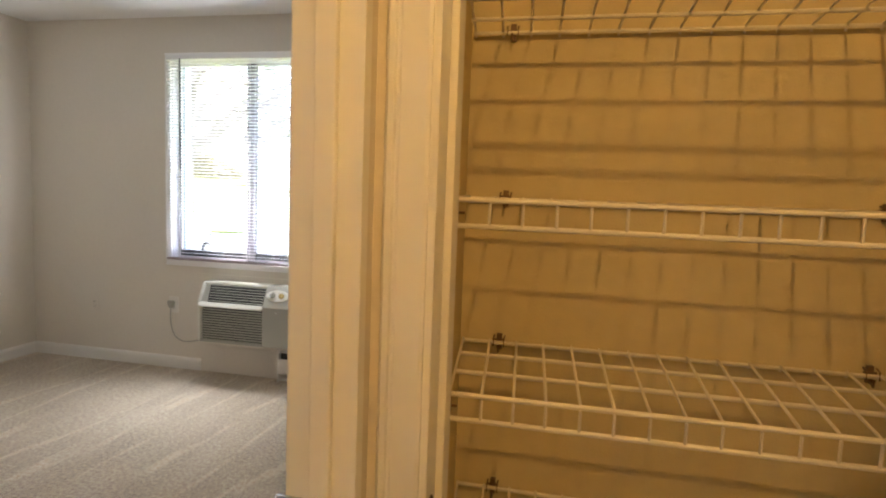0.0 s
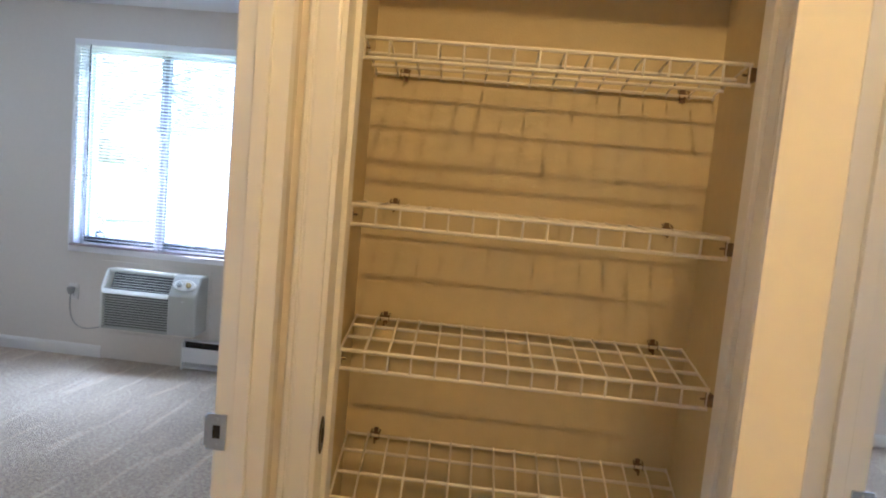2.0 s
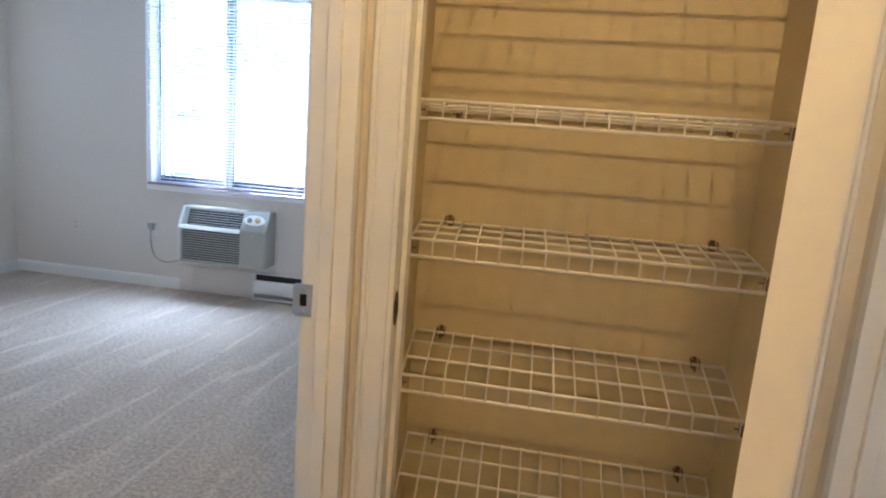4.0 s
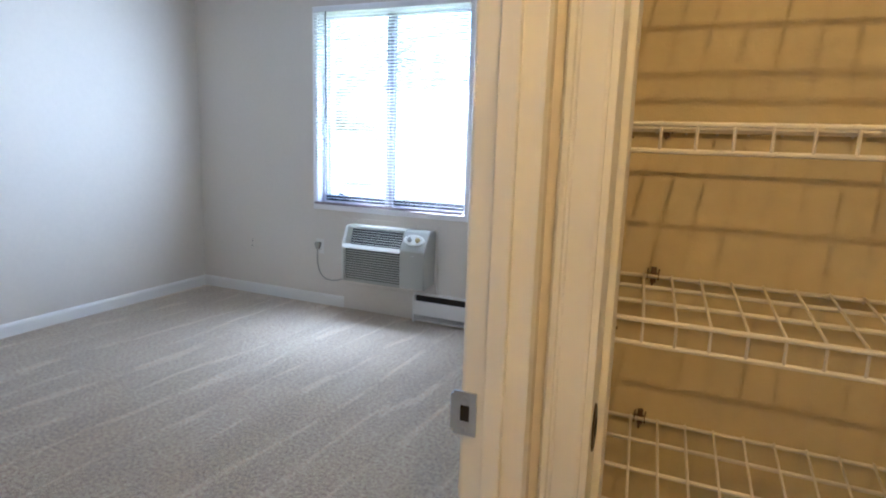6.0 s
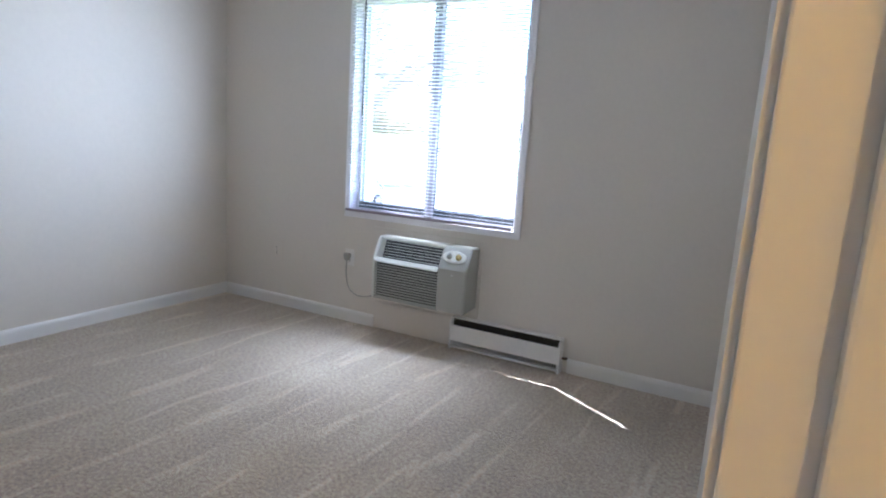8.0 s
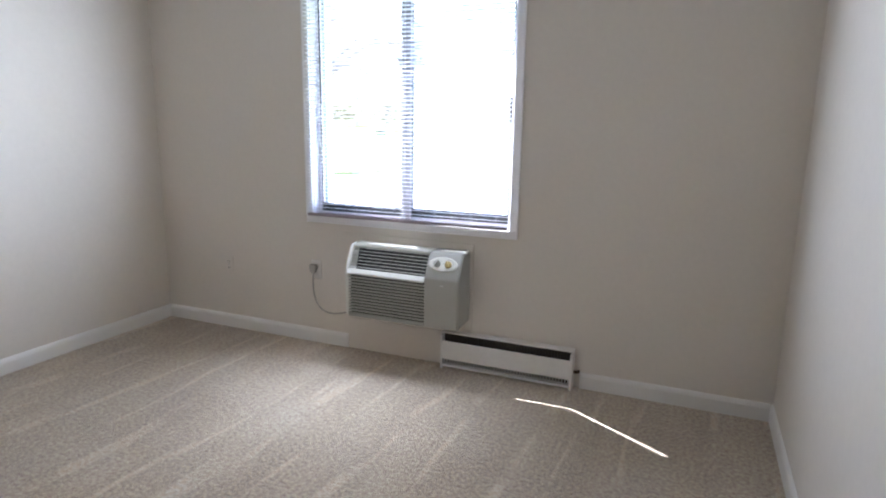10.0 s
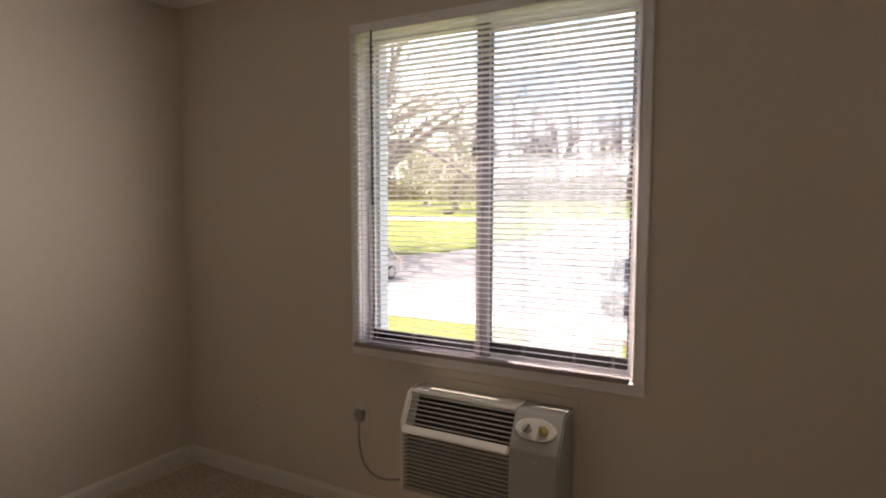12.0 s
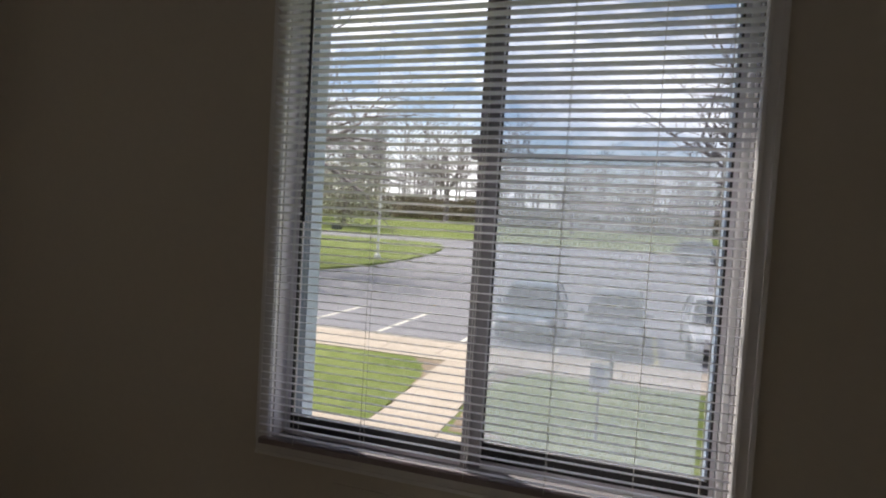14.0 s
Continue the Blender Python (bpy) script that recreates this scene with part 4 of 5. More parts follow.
# ---------------------------------------------------------------- baseboard heater
def heater():
    x0, x1, yf, yb = -1.650, -0.935, 3.985, Y_WIN - 0.001
    root = thing("baseboard_heater", (x0, yf, 0), "white enamelled electric baseboard heater with dark slots", "heater")
    def b(a, c, d, e, f, g, bev=0.0):
        return box(a - x0, c - x0, d - yf, e - yf, f, g, bev)
    part("back_plate", b(x0, x1, yb - 0.006, yb, 0.02, 0.205), HEAT_WHITE, root)
    part("front_panel", b(x0 + 0.004, x1 - 0.004, yf, yf + 0.006, 0.056, 0.158, 0.002), HEAT_WHITE, root, "white front panel")
    part("top_cover", b(x0, x1, yf + 0.016, yb - 0.006, 0.196, 0.204, 0.002), HEAT_WHITE, root, "white top cover")
    part("slot_back", b(x0 + 0.006, x1 - 0.006, yf + 0.030, yf + 0.036, 0.025, 0.196), HEAT_DARK, root)
    part("lower_lip", b(x0 + 0.004, x1 - 0.004, yf + 0.002, yf + 0.05, 0.012, 0.023, 0.001), HEAT_WHITE, root)
    for a in (x0, x1 - 0.014):
        part("end_cap", b(a, a + 0.014, yf - 0.002, yb - 0.006, 0.0, 0.190, 0.003), HEAT_WHITE, root)
    fin = None
    n = 44
    for i in range(n):
        x = 0.02 + (x1 - x0 - 0.04) * i / (n - 1)
        if fin is None:
            fin = part("fin", box(-0.0012, 0.0012, 0.006, 0.029, 0.024, 0.057), HEAT_WHITE, root)
            upper = part("fin", box(-0.0012, 0.0012, 0.022, 0.029, 0.150, 0.194), HEAT_DARK, root)
            fin.location = (x, 0, 0)
            upper.location = (x, 0, 0)
        else:
            again("fin", fin, root, (x, 0, 0))
            again("fin", upper, root, (x, 0, 0))
    part("pipe_stub", tube([(x1 - x0, 0.05, 0.085), (x1 - x0 + 0.018, 0.05, 0.085), (x1 - x0 + 0.022, 0.058, 0.085), (x1 - x0 + 0.022, yb - yf, 0.085)], 0.008, 8), BRONZE, root, "dark pipe stub")
    return root


heater()


# ---------------------------------------------------------------- sockets, plug and cable
def socket(at, facing, label, plate=None):
    """Wall plate with two receptacles, facing -y before it is turned."""
    root = thing("wall_socket", Matrix.Translation(at) @ Matrix.Rotation(radians(facing), 4, "Z"), label, "wall socket", group="wall sockets")
    part("plate", box(-0.035, 0.035, -0.006, 0, -0.057, 0.057, 0.003), plate or OUTLET, root)
    for z in (-0.02, 0.02):
        r = part("receptacle", box(-0.0165, 0.0165, -0.0075, -0.005, z - 0.014, z + 0.014, 0.003), plate or OUTLET, root)
        for dx in (-0.006, 0.006):
            part("slot", box(dx - 0.0012, dx + 0.0012, -0.0080, -0.0074, z - 0.003, z + 0.006), HOLE, r)
        part("earth_hole", box(-0.002, 0.002, -0.0080, -0.0074, z - 0.010, z - 0.006), HOLE, r)
    part("screw", lathe([(0.003, 0), (0.003, 0.001), (0.0015, 0.0016)], 10, Matrix.Translation((0, -0.006, 0)) @ Matrix.Rotation(radians(90), 4, "X")), STEEL, root)
    return root


socket((-3.135, Y_WIN, 0.412), 0, "wall socket painted over in the wall's off-white", WALL)
socket((-2.478, Y_WIN, 0.452), 0, "white wall socket with the cooling unit's plug in it")
socket((X_WEST, 1.705, 0.480), 90, "white wall socket low on the side wall")
plug = thing("power_cable", (-2.486, Y_WIN - 0.008, 0.462), "grey power cable plugged into the socket beside the air conditioner", "cable")
part("plug", prism([(-0.022, 0.022), (0.022, 0.022), (0.024, 0.0), (0.012, -0.030), (-0.012, -0.030), (-0.024, 0.0)], -0.030, 0.0, "y", 0.004), CABLE, plug, "grey moulded plug")
pts = []
A0, A1, A2, A3 = Vector((0, -0.018, -0.028)), Vector((-0.012, -0.03, -0.25)), Vector((0.09, -0.05, -0.305)), Vector((0.322, -0.06, -0.196))
for i in range(25):
    u = i / 24
    pts.append(A0 * (1 - u) ** 3 + 3 * A1 * u * (1 - u) ** 2 + 3 * A2 * u * u * (1 - u) + A3 * u ** 3)
part("cord", tube(pts, 0.0046, 8), CABLE, plug, smooth=True)

# ---------------------------------------------------------------- outdoors
G0 = -2.0


def ground_z(y):
    return G0 + 0.05 * max(0.0, min(y, 130.0) - 27.0)


def sheet(bm, x0, x1, ys, lift):
    """A strip of ground following the rise."""
    rows = [[bm.verts.new((x, y, ground_z(y) + lift)) for x in (x0, x1)] for y in ys]
    for a, b in zip(rows, rows[1:]):
        bm.faces.new((a[0], a[1], b[1], b[0]))


bm = bmesh.new()
sheet(bm, -1500, 1500, [-600, 27, 60, 130, 1800], 0.0)
setting("ground", bm, GRASS, "spring lawn rising gently towards the trees", "lawn")
setting("wall_facade", wall_with_holes(X_WEST - 6, X_EAST + 6, Y_OUT + 0.0, Y_OUT + 0.008, G0 - 0.1, H + 3.2,
        [(WX0, WX1, WZ0, WZ1), (WX0 + SHIFT, WX1 + SHIFT, WZ0, WZ1)]), BRICK, "brick outer face of the building", "facade")
bm = bmesh.new()
sheet(bm, -120, 90, [18.62, 27, 62], 0.006)
setting("road_lot", bm, ASPHALT, "grey asphalt car park with painted bays", "car park")
bm = bmesh.new()
sheet(bm, -250, 250, [97, 103], 0.01)
setting("road_far", bm, ASPHALT, "far street beyond the lawn", "road")


def lawn_patch(name, outline, lift, label):
    """Raised lawn with kerb edge on the car park."""
    bm = bmesh.new()
    top = [bm.verts.new((x, y, ground_z(y) + lift)) for x, y in outline]
    low = [bm.verts.new((x, y, ground_z(y) - 0.05)) for x, y in outline]
    n = len(outline)
    for i in range(n):
        bm.faces.new((top[i], top[(i + 1) % n], low[(i + 1) % n], low[i]))
    bm.faces.new(top)
    return setting(name, bm, GRASS, label, "lawn")


isl = [(-90, 32.2), (-21, 32.2)]
for i in range(13):
    a = -math.pi / 2 + math.pi * i / 12
    isl.append((-21 + 4.2 * math.cos(a), 44.2 + 12.0 * math.sin(a)))
isl += [(-90, 56.2)]
lawn_patch("ground_island", isl, 0.12, "grass island in the car park with rounded end")

# kerb stones along the car park
kerb = None
kerb_root = thing("kerb", (0, 0, 0), "concrete kerb between the car park and the pavement", "kerb", kind="structure")
for i in range(40):
    x = -22 + i * 0.92
    if kerb is None:
        kerb = part("kerb_stone", box(-0.455, 0.455, 18.45, 18.62, G0 - 0.1, G0 + 0.14, 0.02), KERB, kerb_root)
        kerb.location = (x, 0, 0)
    else:
        again("kerb_stone", kerb, kerb_root, (x, 0, 0))
# pavement slabs, the front path and the walk along the house
walk_root = thing("pavement", (0, 0, 0), "pale concrete pavement slabs with joints", "pavement", kind="structure")
slab = None
for i in range(24):
    x = -22 + i * 1.5
    if slab is None:
        slab = part("slab", box(-0.744, 0.744, 16.35, 18.44, G0 - 0.05, G0 + 0.13, 0.012), CONCRETE, walk_root)
        slab.location = (x, 0, 0)
    else:
        again("slab", slab, walk_root, (x, 0, 0))
path_slab = None
for i in range(4):
    y = 11.56 + i * 1.2
    x = -5.00 - 0.07 * i
    if path_slab is None:
        path_slab = part("slab", box(-0.62, 0.62, 0.006, 1.194, G0 - 0.05, G0 + 0.125, 0.012), CONCRETE, walk_root)
        path_slab.location = (x, y, 0)
    else:
        again("slab", path_slab, walk_root, (x, y, 0))
near_slab = None
for i in range(22):
    x = -18 + i * 1.3
    if near_slab is None:
        near_slab = part("slab", box(-0.644, 0.644, 10.2, 11.55, G0 - 0.05, G0 + 0.125, 0.012), CONCRETE, walk_root)
        near_slab.location = (x, 0, 0)
    else:
        again("slab", near_slab, walk_root, (x, 0, 0))
lawn_patch("ground_front_left", [(-40, 11.56), (-5.64, 11.56), (-5.88, 16.34), (-40, 16.34)], 0.11, "bright green front lawn")
lawn_patch("ground_front_right", [(-4.36, 11.56), (30, 11.56), (30, 16.34), (-4.58, 16.34)], 0.11, "bright green front lawn")

SOIL = material("bare_soil", (0.20, 0.155, 0.11), 0.95, vary=0.3, scale=2.5, fine=20, bump=0.5, bump_scale=40)
rnd_soil = random.Random(31)
for x_edge, way, y_lo, y_hi in ((-5.70, -1, 13.9, 16.3), (-4.40, 1, 11.7, 16.3)):
    bm = bmesh.new()
    steps = 14
    rows = []
    for i in range(steps + 1):
        u = i / steps
        y = y_lo + (y_hi - y_lo) * u
        xe = x_edge - 0.058 * (y - 13.9)
        w = (0.10 + 0.75 * (u ** 3 if way < 0 else max(u, 1 - u) ** 6)) * rnd_soil.uniform(0.75, 1.2)
        rows.append((bm.verts.new((xe, y, G0 + 0.114)), bm.verts.new((xe + way * w, y, G0 + 0.114))))
    for a, b in zip(rows, rows[1:]):
        bm.faces.new((a[0], a[1], b[1], b[0]))
    setting("ground_soil", bm, SOIL, "worn bare soil along the edge of the front path", "soil")

stripe_root = thing("bay_markings", (0, 0, 0), "painted parking bay lines on asphalt", "road marking", kind="structure")
stripe = None
for i in range(10):
    x = -14.35 + i * 2.68
    if stripe is None:
        stripe = part("bay_line", box(-0.065, 0.065, 18.85, 24.1, G0 + 0.008, G0 + 0.012), STRIPE, stripe_root)
        stripe.matrix_basis = Matrix.Translation((x, 0, 0))
    elif i == 5:
        b5 = part("bay_line", box(-0.065, 0.065, 18.85, 24.1, G0 + 0.008, G0 + 0.012), STRIPE_Y, stripe_root, "yellow bay line")
        b5.location = (x, 0, 0)
    else:
        again("bay_line", stripe, stripe_root, (x, 0, 0))


# ---------------------------------------------------------------- cars
def car(at, paint, label, height=1.62, length=4.5):
    """A parked car, nose towards -y: lower body, glasshouse, roof, wheels, lights, grille, mirrors."""
    root = thing("car", at, label, "car", group="parked cars")
    w = 0.90
    L = length
    zb = 0.26
    belt = 0.60 * height
    side = [(0.02, zb + 0.05), (0.0, 0.52), (0.06, 0.68), (0.22, 0.78), (1.10, belt - 0.07), (L - 0.35, belt), (L - 0.05, belt - 0.08), (L, 0.6), (L - 0.05, zb + 0.05), (L - 0.6, zb), (0.5, zb)]
    bm = bmesh.new()
    add_prism(bm, side, -w, w, "x")
    bmesh.ops.bevel(bm, geom=bm.edges[:], offset=0.075, segments=3, affect="EDGES", clamp_overlap=True)
    for v in bm.verts:
        if v.co.y < 0.7:
            v.co.x *= 0.86 + 0.2 * v.co.y
        if v.co.y > L - 0.5:
            v.co.x *= 1 - 0.16 * (v.co.y - L + 0.5)
    body = part("body", bm, paint, root, smooth=True)
    def house(y0, y1, y2, y3, z0, z1, wb, wt):
        b = bmesh.new()
        low = [(-wb, y0, z0), (wb, y0, z0), (wb, y3, z0), (-wb, y3, z0)]
        high = [(-wt, y1, z1), (wt, y1, z1), (wt, y2, z1), (-wt, y2, z1)]
        a = [b.verts.new(p) for p in low]
        c = [b.verts.new(p) for p in high]
        for k in range(4):
            b.faces.new((a[k], a[(k + 1) % 4], c[(k + 1) % 4], c[k]))
        b.faces.new(a[::-1])
        b.faces.new(c)
        bmesh.ops.bevel(b, geom=b.edges[:], offset=0.05, segments=2, affect="EDGES")
        return b
    part("glasshouse", house(1.02, 1.72, L - 0.75, L - 0.22, belt - 0.08, height - 0.05, 0.84, 0.66), CAR_GLASS, root, "dark tinted windows", True)
    roof = part("roof", house(1.62, 1.78, L - 0.8, L - 0.62, height - 0.10, height, 0.70, 0.60), paint, root, smooth=True)
    for sx in (-1, 1):
        for (ya, za, yb2, zb2) in ((1.06, belt - 0.06, 1.74, height - 0.06), (2.35, belt - 0.02, 2.42, height - 0.06), (L - 0.3, belt - 0.02, L - 0.78, height - 0.06)):
            part("pillar", tube([(sx * 0.845, ya, za), (sx * 0.675, yb2, zb2)], 0.04, 6), paint, root)
        part("headlight", box(sx * 0.58 - 0.17, sx * 0.58 + 0.17, 0.015, 0.22, 0.62, 0.74, 0.03), LAMP_CLEAR, root, "clear headlight")
        part("tail_light", box(sx * 0.70 - 0.10, sx * 0.70 + 0.10, L - 0.08, L - 0.005, 0.72, 0.92, 0.02), STRIPE_Y, root)
        part("mirror", box(sx * 0.98 - 0.10, sx * 0.98 + 0.10, 1.22, 1.34, belt + 0.0, belt + 0.15, 0.035), paint, root)
        for y in (0.85, L - 0.85):
            m = Matrix.Translation((sx * 0.80, y, 0.325)) @ Matrix.Rotation(radians(90), 4, "Y")
            wheel = part("wheel", lathe([(0.23, -0.11), (0.31, -0.10), (0.325, -0.06), (0.325, 0.06), (0.31, 0.10), (0.23, 0.11)], 24, m), TYRE, root, "black tyre", True)
            part("rim", lathe([(0.05, -0.116), (0.21, -0.112), (0.215, 0.112), (0.05, 0.116)], 18, m), RIM, wheel, "alloy rim", True)
    grille = part("grille", box(-0.36, 0.36, -0.012, 0.08, 0.50, 0.68, 0.02), GRILLE, root, "black grille")
    for z in (0.54, 0.59, 0.64):
        part("grille_bar", box(-0.34, 0.34, -0.018, -0.010, z - 0.008, z + 0.008), RIM, grille)
    part("bumper", box(-0.72, 0.72, -0.03, 0.2, 0.30, 0.46, 0.05), GRILLE, root)
    part("number_plate", box(-0.15, 0.15, -0.042, -0.030, 0.40, 0.50, 0.004), PLATE, root)
    return root


PAINT_BLUE = car_paint("car_paint_slate_blue", (0.13, 0.19, 0.235))
PAINT_GREY = car_paint("car_paint_blue_grey", (0.16, 0.18, 0.20))
PAINT_WHITE = car_paint("car_paint_white", (0.72, 0.73, 0.74))
PAINT_SILVER = car_paint("car_paint_silver", (0.46, 0.48, 0.50))
car((-4.75, 20.05, G0 + 0.01), PAINT_BLUE, "slate-blue SUV parked nose-in at the kerb", 1.66, 4.5)
car((-2.15, 19.75, G0 + 0.01), PAINT_GREY, "blue-grey SUV parked nose-in at the kerb", 1.64, 4.5)
car((0.75, 20.0, G0 + 0.01), PAINT_WHITE, "white van-like car parked nose-in at the kerb", 1.70, 4.6)
car((-16.6, 20.3, G0 + 0.01), PAINT_SILVER, "silver car parked nose-in at the kerb", 1.48, 4.5)
car(pose(5.2, 53.0, ground_z(54.5) + 0.01, 0, 0, 55), PAINT_SILVER, "silver car parked across the car park", 1.5, 4.6)
car(pose(5.6, 58.5, ground_z(59) + 0.01, 0, 0, 78), PAINT_GREY, "dark car parked across the car park", 1.55, 4.6)


# ---------------------------------------------------------------- signs and poles
def sign(at):
    root = thing("parking_sign", at, "small pale parking sign on a dark post in the lawn", "sign")
    part("post", box(-0.022, 0.022, -0.016, 0.016, -0.2, 1.28, 0.004), POST, root)
    board = part("board", box(-0.155, 0.155, -0.028, -0.018, 0.80, 1.26, 0.004), SIGN_FACE, root, "pale blue sign board")
    for z0, z1, x in ((1.08, 1.20, 0.07), (1.00, 1.03, 0.11), (0.94, 0.97, 0.09), (0.87, 0.90, 0.10)):
        part("mark", box(-x, x, -0.0305, -0.0282, z0, z1), SIGN_MARK, board)
    return root


sign((-2.02, 12.35, G0 + 0.10))
bol = thing("bollard", (-2.0, 16.55, G0 + 0.12), "short dark post beside the pavement", "post")
part("shaft", lathe([(0.055, 0), (0.055, 0.55), (0.045, 0.60), (0.02, 0.62)], 14), POST, bol)
lp = thing("lamp_post", (-18.7, 40.4, ground_z(40.4) + 0.1), "slender white lamp post standing on the grass island", "lamp post")
part("base", lathe([(0.22, -0.1), (0.22, 0.25), (0.12, 0.32)], 16), POLE, lp)
part("shaft", lathe([(0.10, 0.3), (0.085, 3.0), (0.07, 6.3)], 14), POLE, lp)
part("head", box(-0.32, 0.32, -0.14, 0.14, 6.3, 6.45, 0.04), POLE, lp)
mail = thing("utility_box", (-36.0, 66.5, ground_z(66.5)), "small dark utility box on the far lawn", "utility box")
part("cabinet", box(-0.5, 0.5, -0.4, 0.4, 0, 0.6, 0.06), POST, mail)


# ---------------------------------------------------------------- trees
def grow(bm, p, d, length, radius, depth, rnd, droop, spread, tips, sides=5):
    """One limb and, from it, its twigs."""
    pts, rad = [p.copy()], [radius]
    n = 4
    for i in range(n):
        d = (d + Vector((rnd.uniform(-1, 1), rnd.uniform(-1, 1), rnd.uniform(-1, 1))) * 0.16 + Vector((0, 0, -droop * (1 + i * 0.4)))).normalized()
        p = p + d * (length / n)
        pts.append(p.copy())
        rad.append(radius * (1 - 0.62 * (i + 1) / n))
    add_tube(bm, pts, rad, sides if depth > 1 else 3, cap=False)
    if depth == 0:
        tips.append((p.copy(), d.copy()))
        return
    kids = 4 if depth > 1 else 5
    for k in range(kids):
        j = 1 + (k * n) // kids if k < kids - 1 else n
        side = Vector((rnd.uniform(-1, 1), rnd.uniform(-1, 1), rnd.uniform(-0.35, 0.75))).normalized()
        nd = (d * (1 - spread) + side * spread).normalized()
        grow(bm, pts[min(j, n)], nd, length * rnd.uniform(0.55, 0.78), max(rad[min(j, n)] * 0.72, 0.006), depth - 1, rnd, droop, spread, tips, sides)


def tree(at, height, seed, label, droop=0.0, spread=0.55, depth=4, buds=None, bud_size=0.12, lean=(0, 0), trunk_share=0.28):
    rnd = random.Random(seed)
    root = thing("tree", at, label, "tree")
    t = bmesh.new()
    top = Vector((lean[0], lean[1], height * trunk_share))
    r0 = height * 0.022
    add_tube(t, [(0, 0, -0.4), (0, 0, 0.15), tuple(top * 0.5), tuple(top)], [r0 * 1.5, r0 * 1.1, r0, r0 * 0.85], 10)
    part("trunk", t, BARK, root, smooth=True)
    b = bmesh.new()
    tips = []
    for k in range(6):
        a = 2 * math.pi * (k + rnd.uniform(-0.2, 0.2)) / 6
        d = Vector((math.cos(a) * 0.75, math.sin(a) * 0.75, rnd.uniform(0.55, 1.1))).normalized()
        grow(b, top * rnd.uniform(0.72, 1.0), d, height * 0.30, r0 * 0.55, depth - 1, rnd, droop, spread, tips)
    grow(b, top, Vector((0.05, 0.02, 1)), height * 0.34, r0 * 0.7, depth - 1, rnd, droop, spread, tips)
    part("branches", b, TWIG, root, "bare branches and twigs")
    if buds:
        c = bmesh.new()
        for p, d in tips:
            for _ in range(buds):
                q = p + Vector((rnd.gauss(0, 0.35), rnd.gauss(0, 0.35), rnd.gauss(-0.25, 0.45)))
                u = Vector((rnd.uniform(-1, 1), rnd.uniform(-1, 1), rnd.uniform(-1, 1))).normalized() * bud_size
                v = u.cross(Vector((rnd.uniform(-1, 1), rnd.uniform(-1, 1), 1))).normalized() * bud_size * 0.6
                c.faces.new([c.verts.new(q + u), c.verts.new(q + v), c.verts.new(q - u), c.verts.new(q - v)])
        part("crown", c, BUD, root, "pale yellow-green spring buds")
    return root


tree((-23.6, 33.4, ground_z(33.4)), 25.0, 3, "large bare tree with drooping limbs beside the car park", droop=0.045, spread=0.6, depth=5, trunk_share=0.2)
tree((-38.5, 73.0, ground_z(73)), 13.0, 8, "pale budding willow-like tree on the far lawn", droop=0.12, spread=0.6, depth=4, buds=5, bud_size=0.22)
tree((-52.0, 88.0, ground_z(88)), 14.0, 21, "budding tree at the edge of the far lawn", droop=0.06, spread=0.6, depth=4, buds=4, bud_size=0.26)
tree((-33.5, 100.0, ground_z(100)), 20.0, 12, "tall bare tree in front of the wood", spread=0.5, depth=4)
tree((-24.0, 92.0, ground_z(92)), 17.0, 15, "tall bare tree in front of the wood", spread=0.55, depth=4)
tree((-11.0, 88.0, ground_z(88)), 13.0, 17, "bare spreading tree beyond the car park", spread=0.6, depth=4)
tree((-3.0, 94.0, ground_z(94)), 12.5, 19, "bare spreading tree beyond the car park", spread=0.6, depth=4)
tree((5.5, 84.0, ground_z(84)), 12.5, 23, "bare spreading tree beyond the car park", spread=0.6, depth=4)
tree((4.6, 30.0, ground_z(30)), 17.0, 29, "bare tree whose twigs reach over the car park", spread=0.6, depth=4, lean=(-0.4, 0))


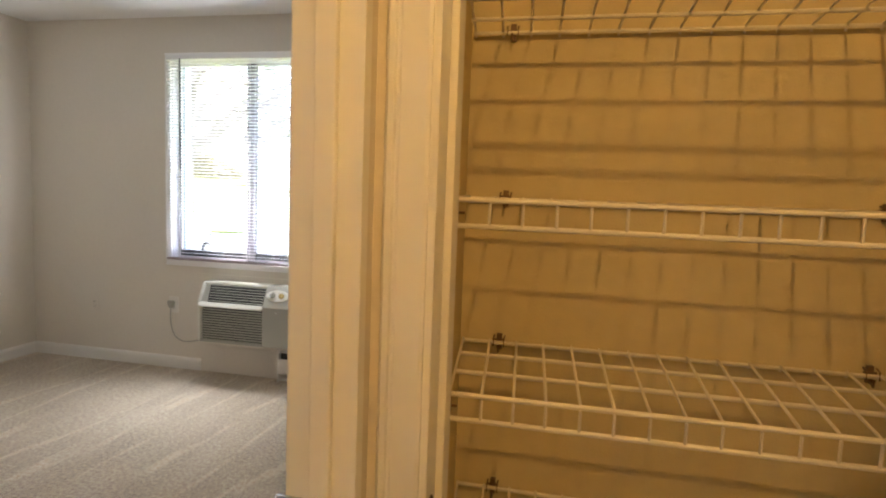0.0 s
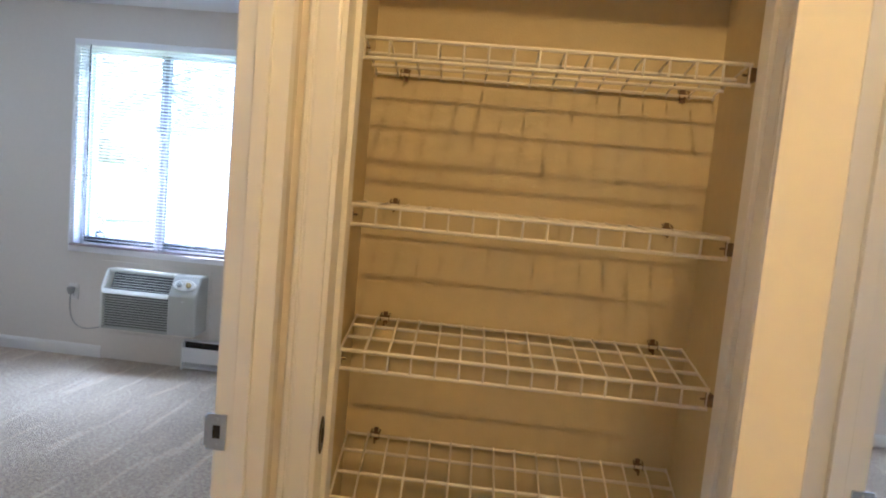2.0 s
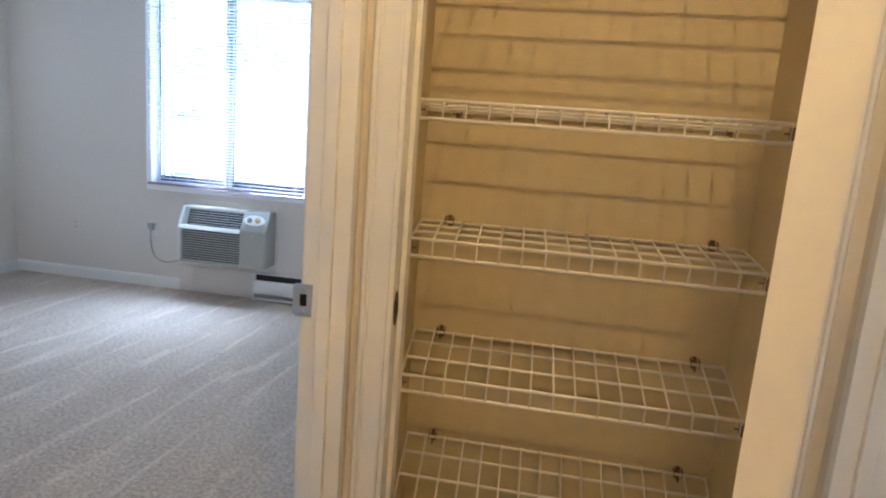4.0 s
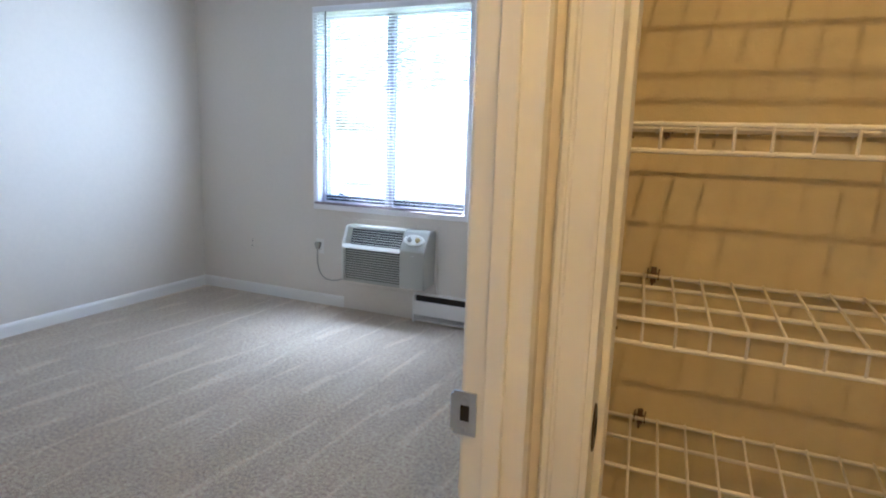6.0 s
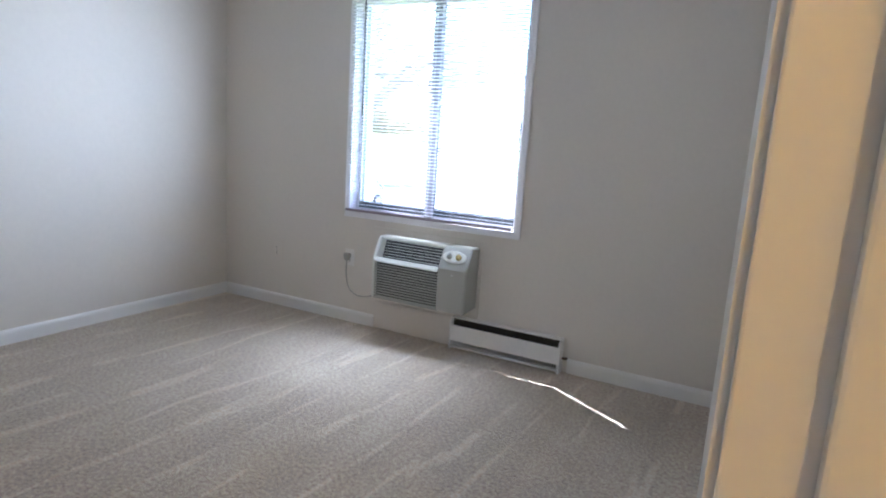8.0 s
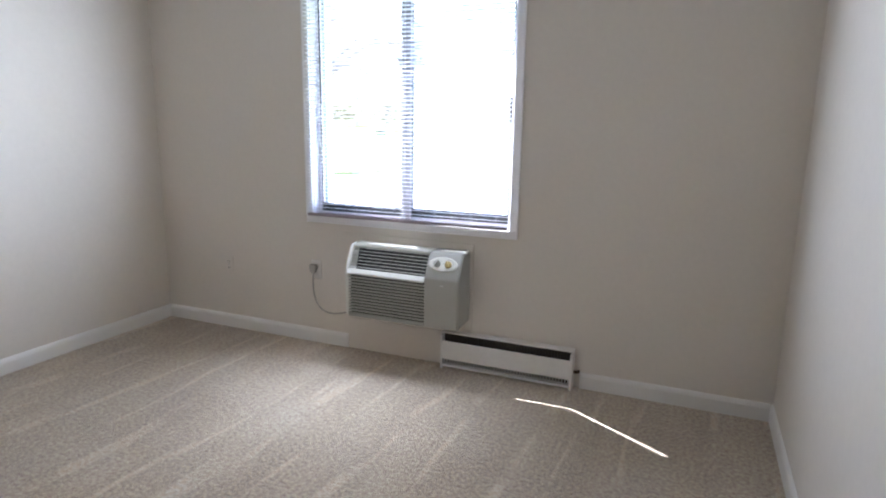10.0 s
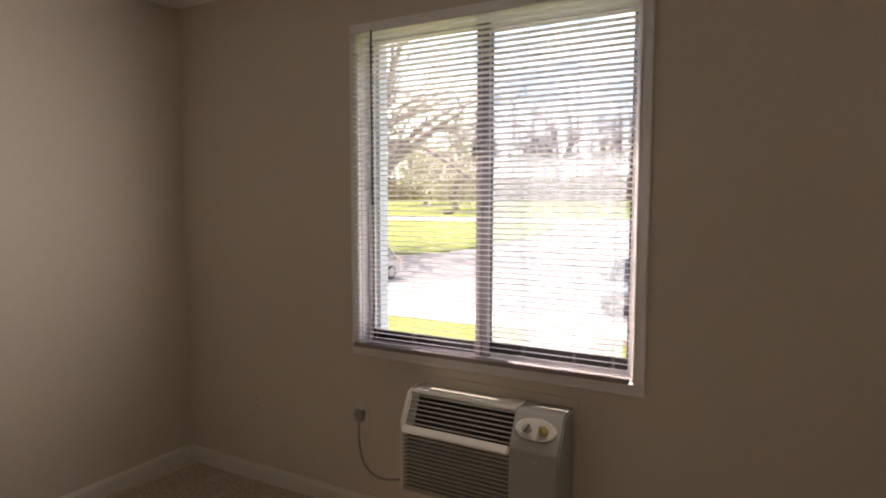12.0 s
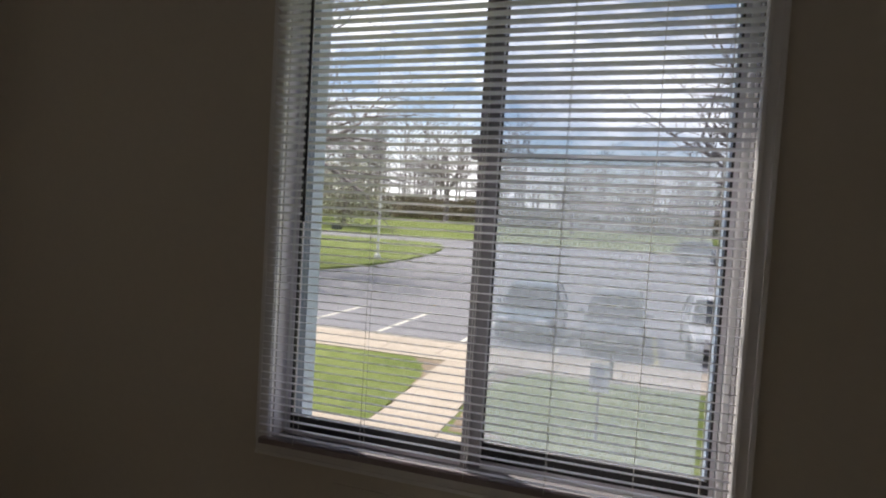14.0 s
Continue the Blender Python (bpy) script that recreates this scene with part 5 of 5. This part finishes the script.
def woods():
    """The far wood: hundreds of bare stems and twigs, uneven in height."""
    rnd = random.Random(5)
    bm = bmesh.new()
    for _ in range(340):
        x, y = rnd.uniform(-150, 60), rnd.uniform(108, 150)
        h = rnd.uniform(12, 23) * (1.0 if x < -25 else 0.62)
        z = ground_z(y)
        add_tube(bm, [(x, y, z - 0.3), (x + rnd.uniform(-0.5, 0.5), y, z + h * 0.5), (x + rnd.uniform(-1, 1), y, z + h)], [0.20, 0.13, 0.03], 4, cap=False)
        for _ in range(16):
            s = rnd.uniform(0.25, 0.95)
            a = rnd.uniform(0, 2 * math.pi)
            ln = h * rnd.uniform(0.12, 0.26)
            p = Vector((x, y, z + h * s))
            q = p + Vector((math.cos(a), math.sin(a) * 0.5, rnd.uniform(0.2, 1.1))) * ln
            add_tube(bm, [p, p.lerp(q, 0.5) + Vector((0, 0, 0.15)), q], [0.06, 0.045, 0.02], 3, cap=False)
    return bm


tagged(new("woodland", finish("woodland", woods(), TWIG)), "far grey-brown wood of bare trees", "woodland", kind="stuff")


def brush():
    """Undergrowth at the foot of the wood, of many small leafy scraps."""
    rnd = random.Random(6)
    vs, fs = [], []
    for _ in range(30000):
        x, y = rnd.uniform(-150, 60), rnd.uniform(104, 122)
        top = (6.2 + 2.4 * noise.noise(Vector((x * 0.06, 1.7, 0.3))) + 1.6 * noise.noise(Vector((x * 0.3, 5.1, 0)))) * (0.62 if x < -25 else 0.42)
        z = ground_z(y) + max(0.2, top) * rnd.random() ** 0.7
        c = Vector((x, y, z))
        u = Vector((rnd.uniform(-1, 1), rnd.uniform(-0.4, 0.4), rnd.uniform(-1, 1))).normalized() * rnd.uniform(0.3, 0.8)
        v = u.cross(Vector((0.2, 1, 0.1))).normalized() * rnd.uniform(0.12, 0.35)
        k = len(vs)
        vs += [c + u, c + v, c - u, c - v]
        fs.append((k, k + 1, k + 2, k + 3))
    me = bpy.data.meshes.new("undergrowth")
    me.from_pydata(vs, [], fs)
    me.materials.append(HEDGE)
    return me


tagged(new("undergrowth", brush()), "tangled brown-green brush along the wood's edge", "brush", kind="stuff")


def house(at, w, d, h, label):
    root = thing("house", at, label, "house", group="far houses")
    part("wall", box(-w / 2, w / 2, 0, d, -0.5, h), SIDING, root)
    part("roof", prism([(-0.4, h - 0.05), (d + 0.4, h - 0.05), (d / 2, h + 1.9)], -w / 2 - 0.4, w / 2 + 0.4, "x"), ROOFING, root)
    for k in range(3):
        x = -w / 2 + w * (k + 0.5) / 3
        win = part("window", box(x - 0.6, x + 0.6, -0.06, 0.0, 1.0, 2.2), TRIM, root)
        part("pane", box(x - 0.5, x + 0.5, -0.08, -0.062, 1.1, 2.1), CAR_GLASS, win)
    return root


house((-9.0, 104.5, ground_z(104.5)), 12, 8, 3.2, "white single-storey house across the street")
house((8.0, 106.0, ground_z(106)), 11, 8, 3.2, "white single-storey house across the street")
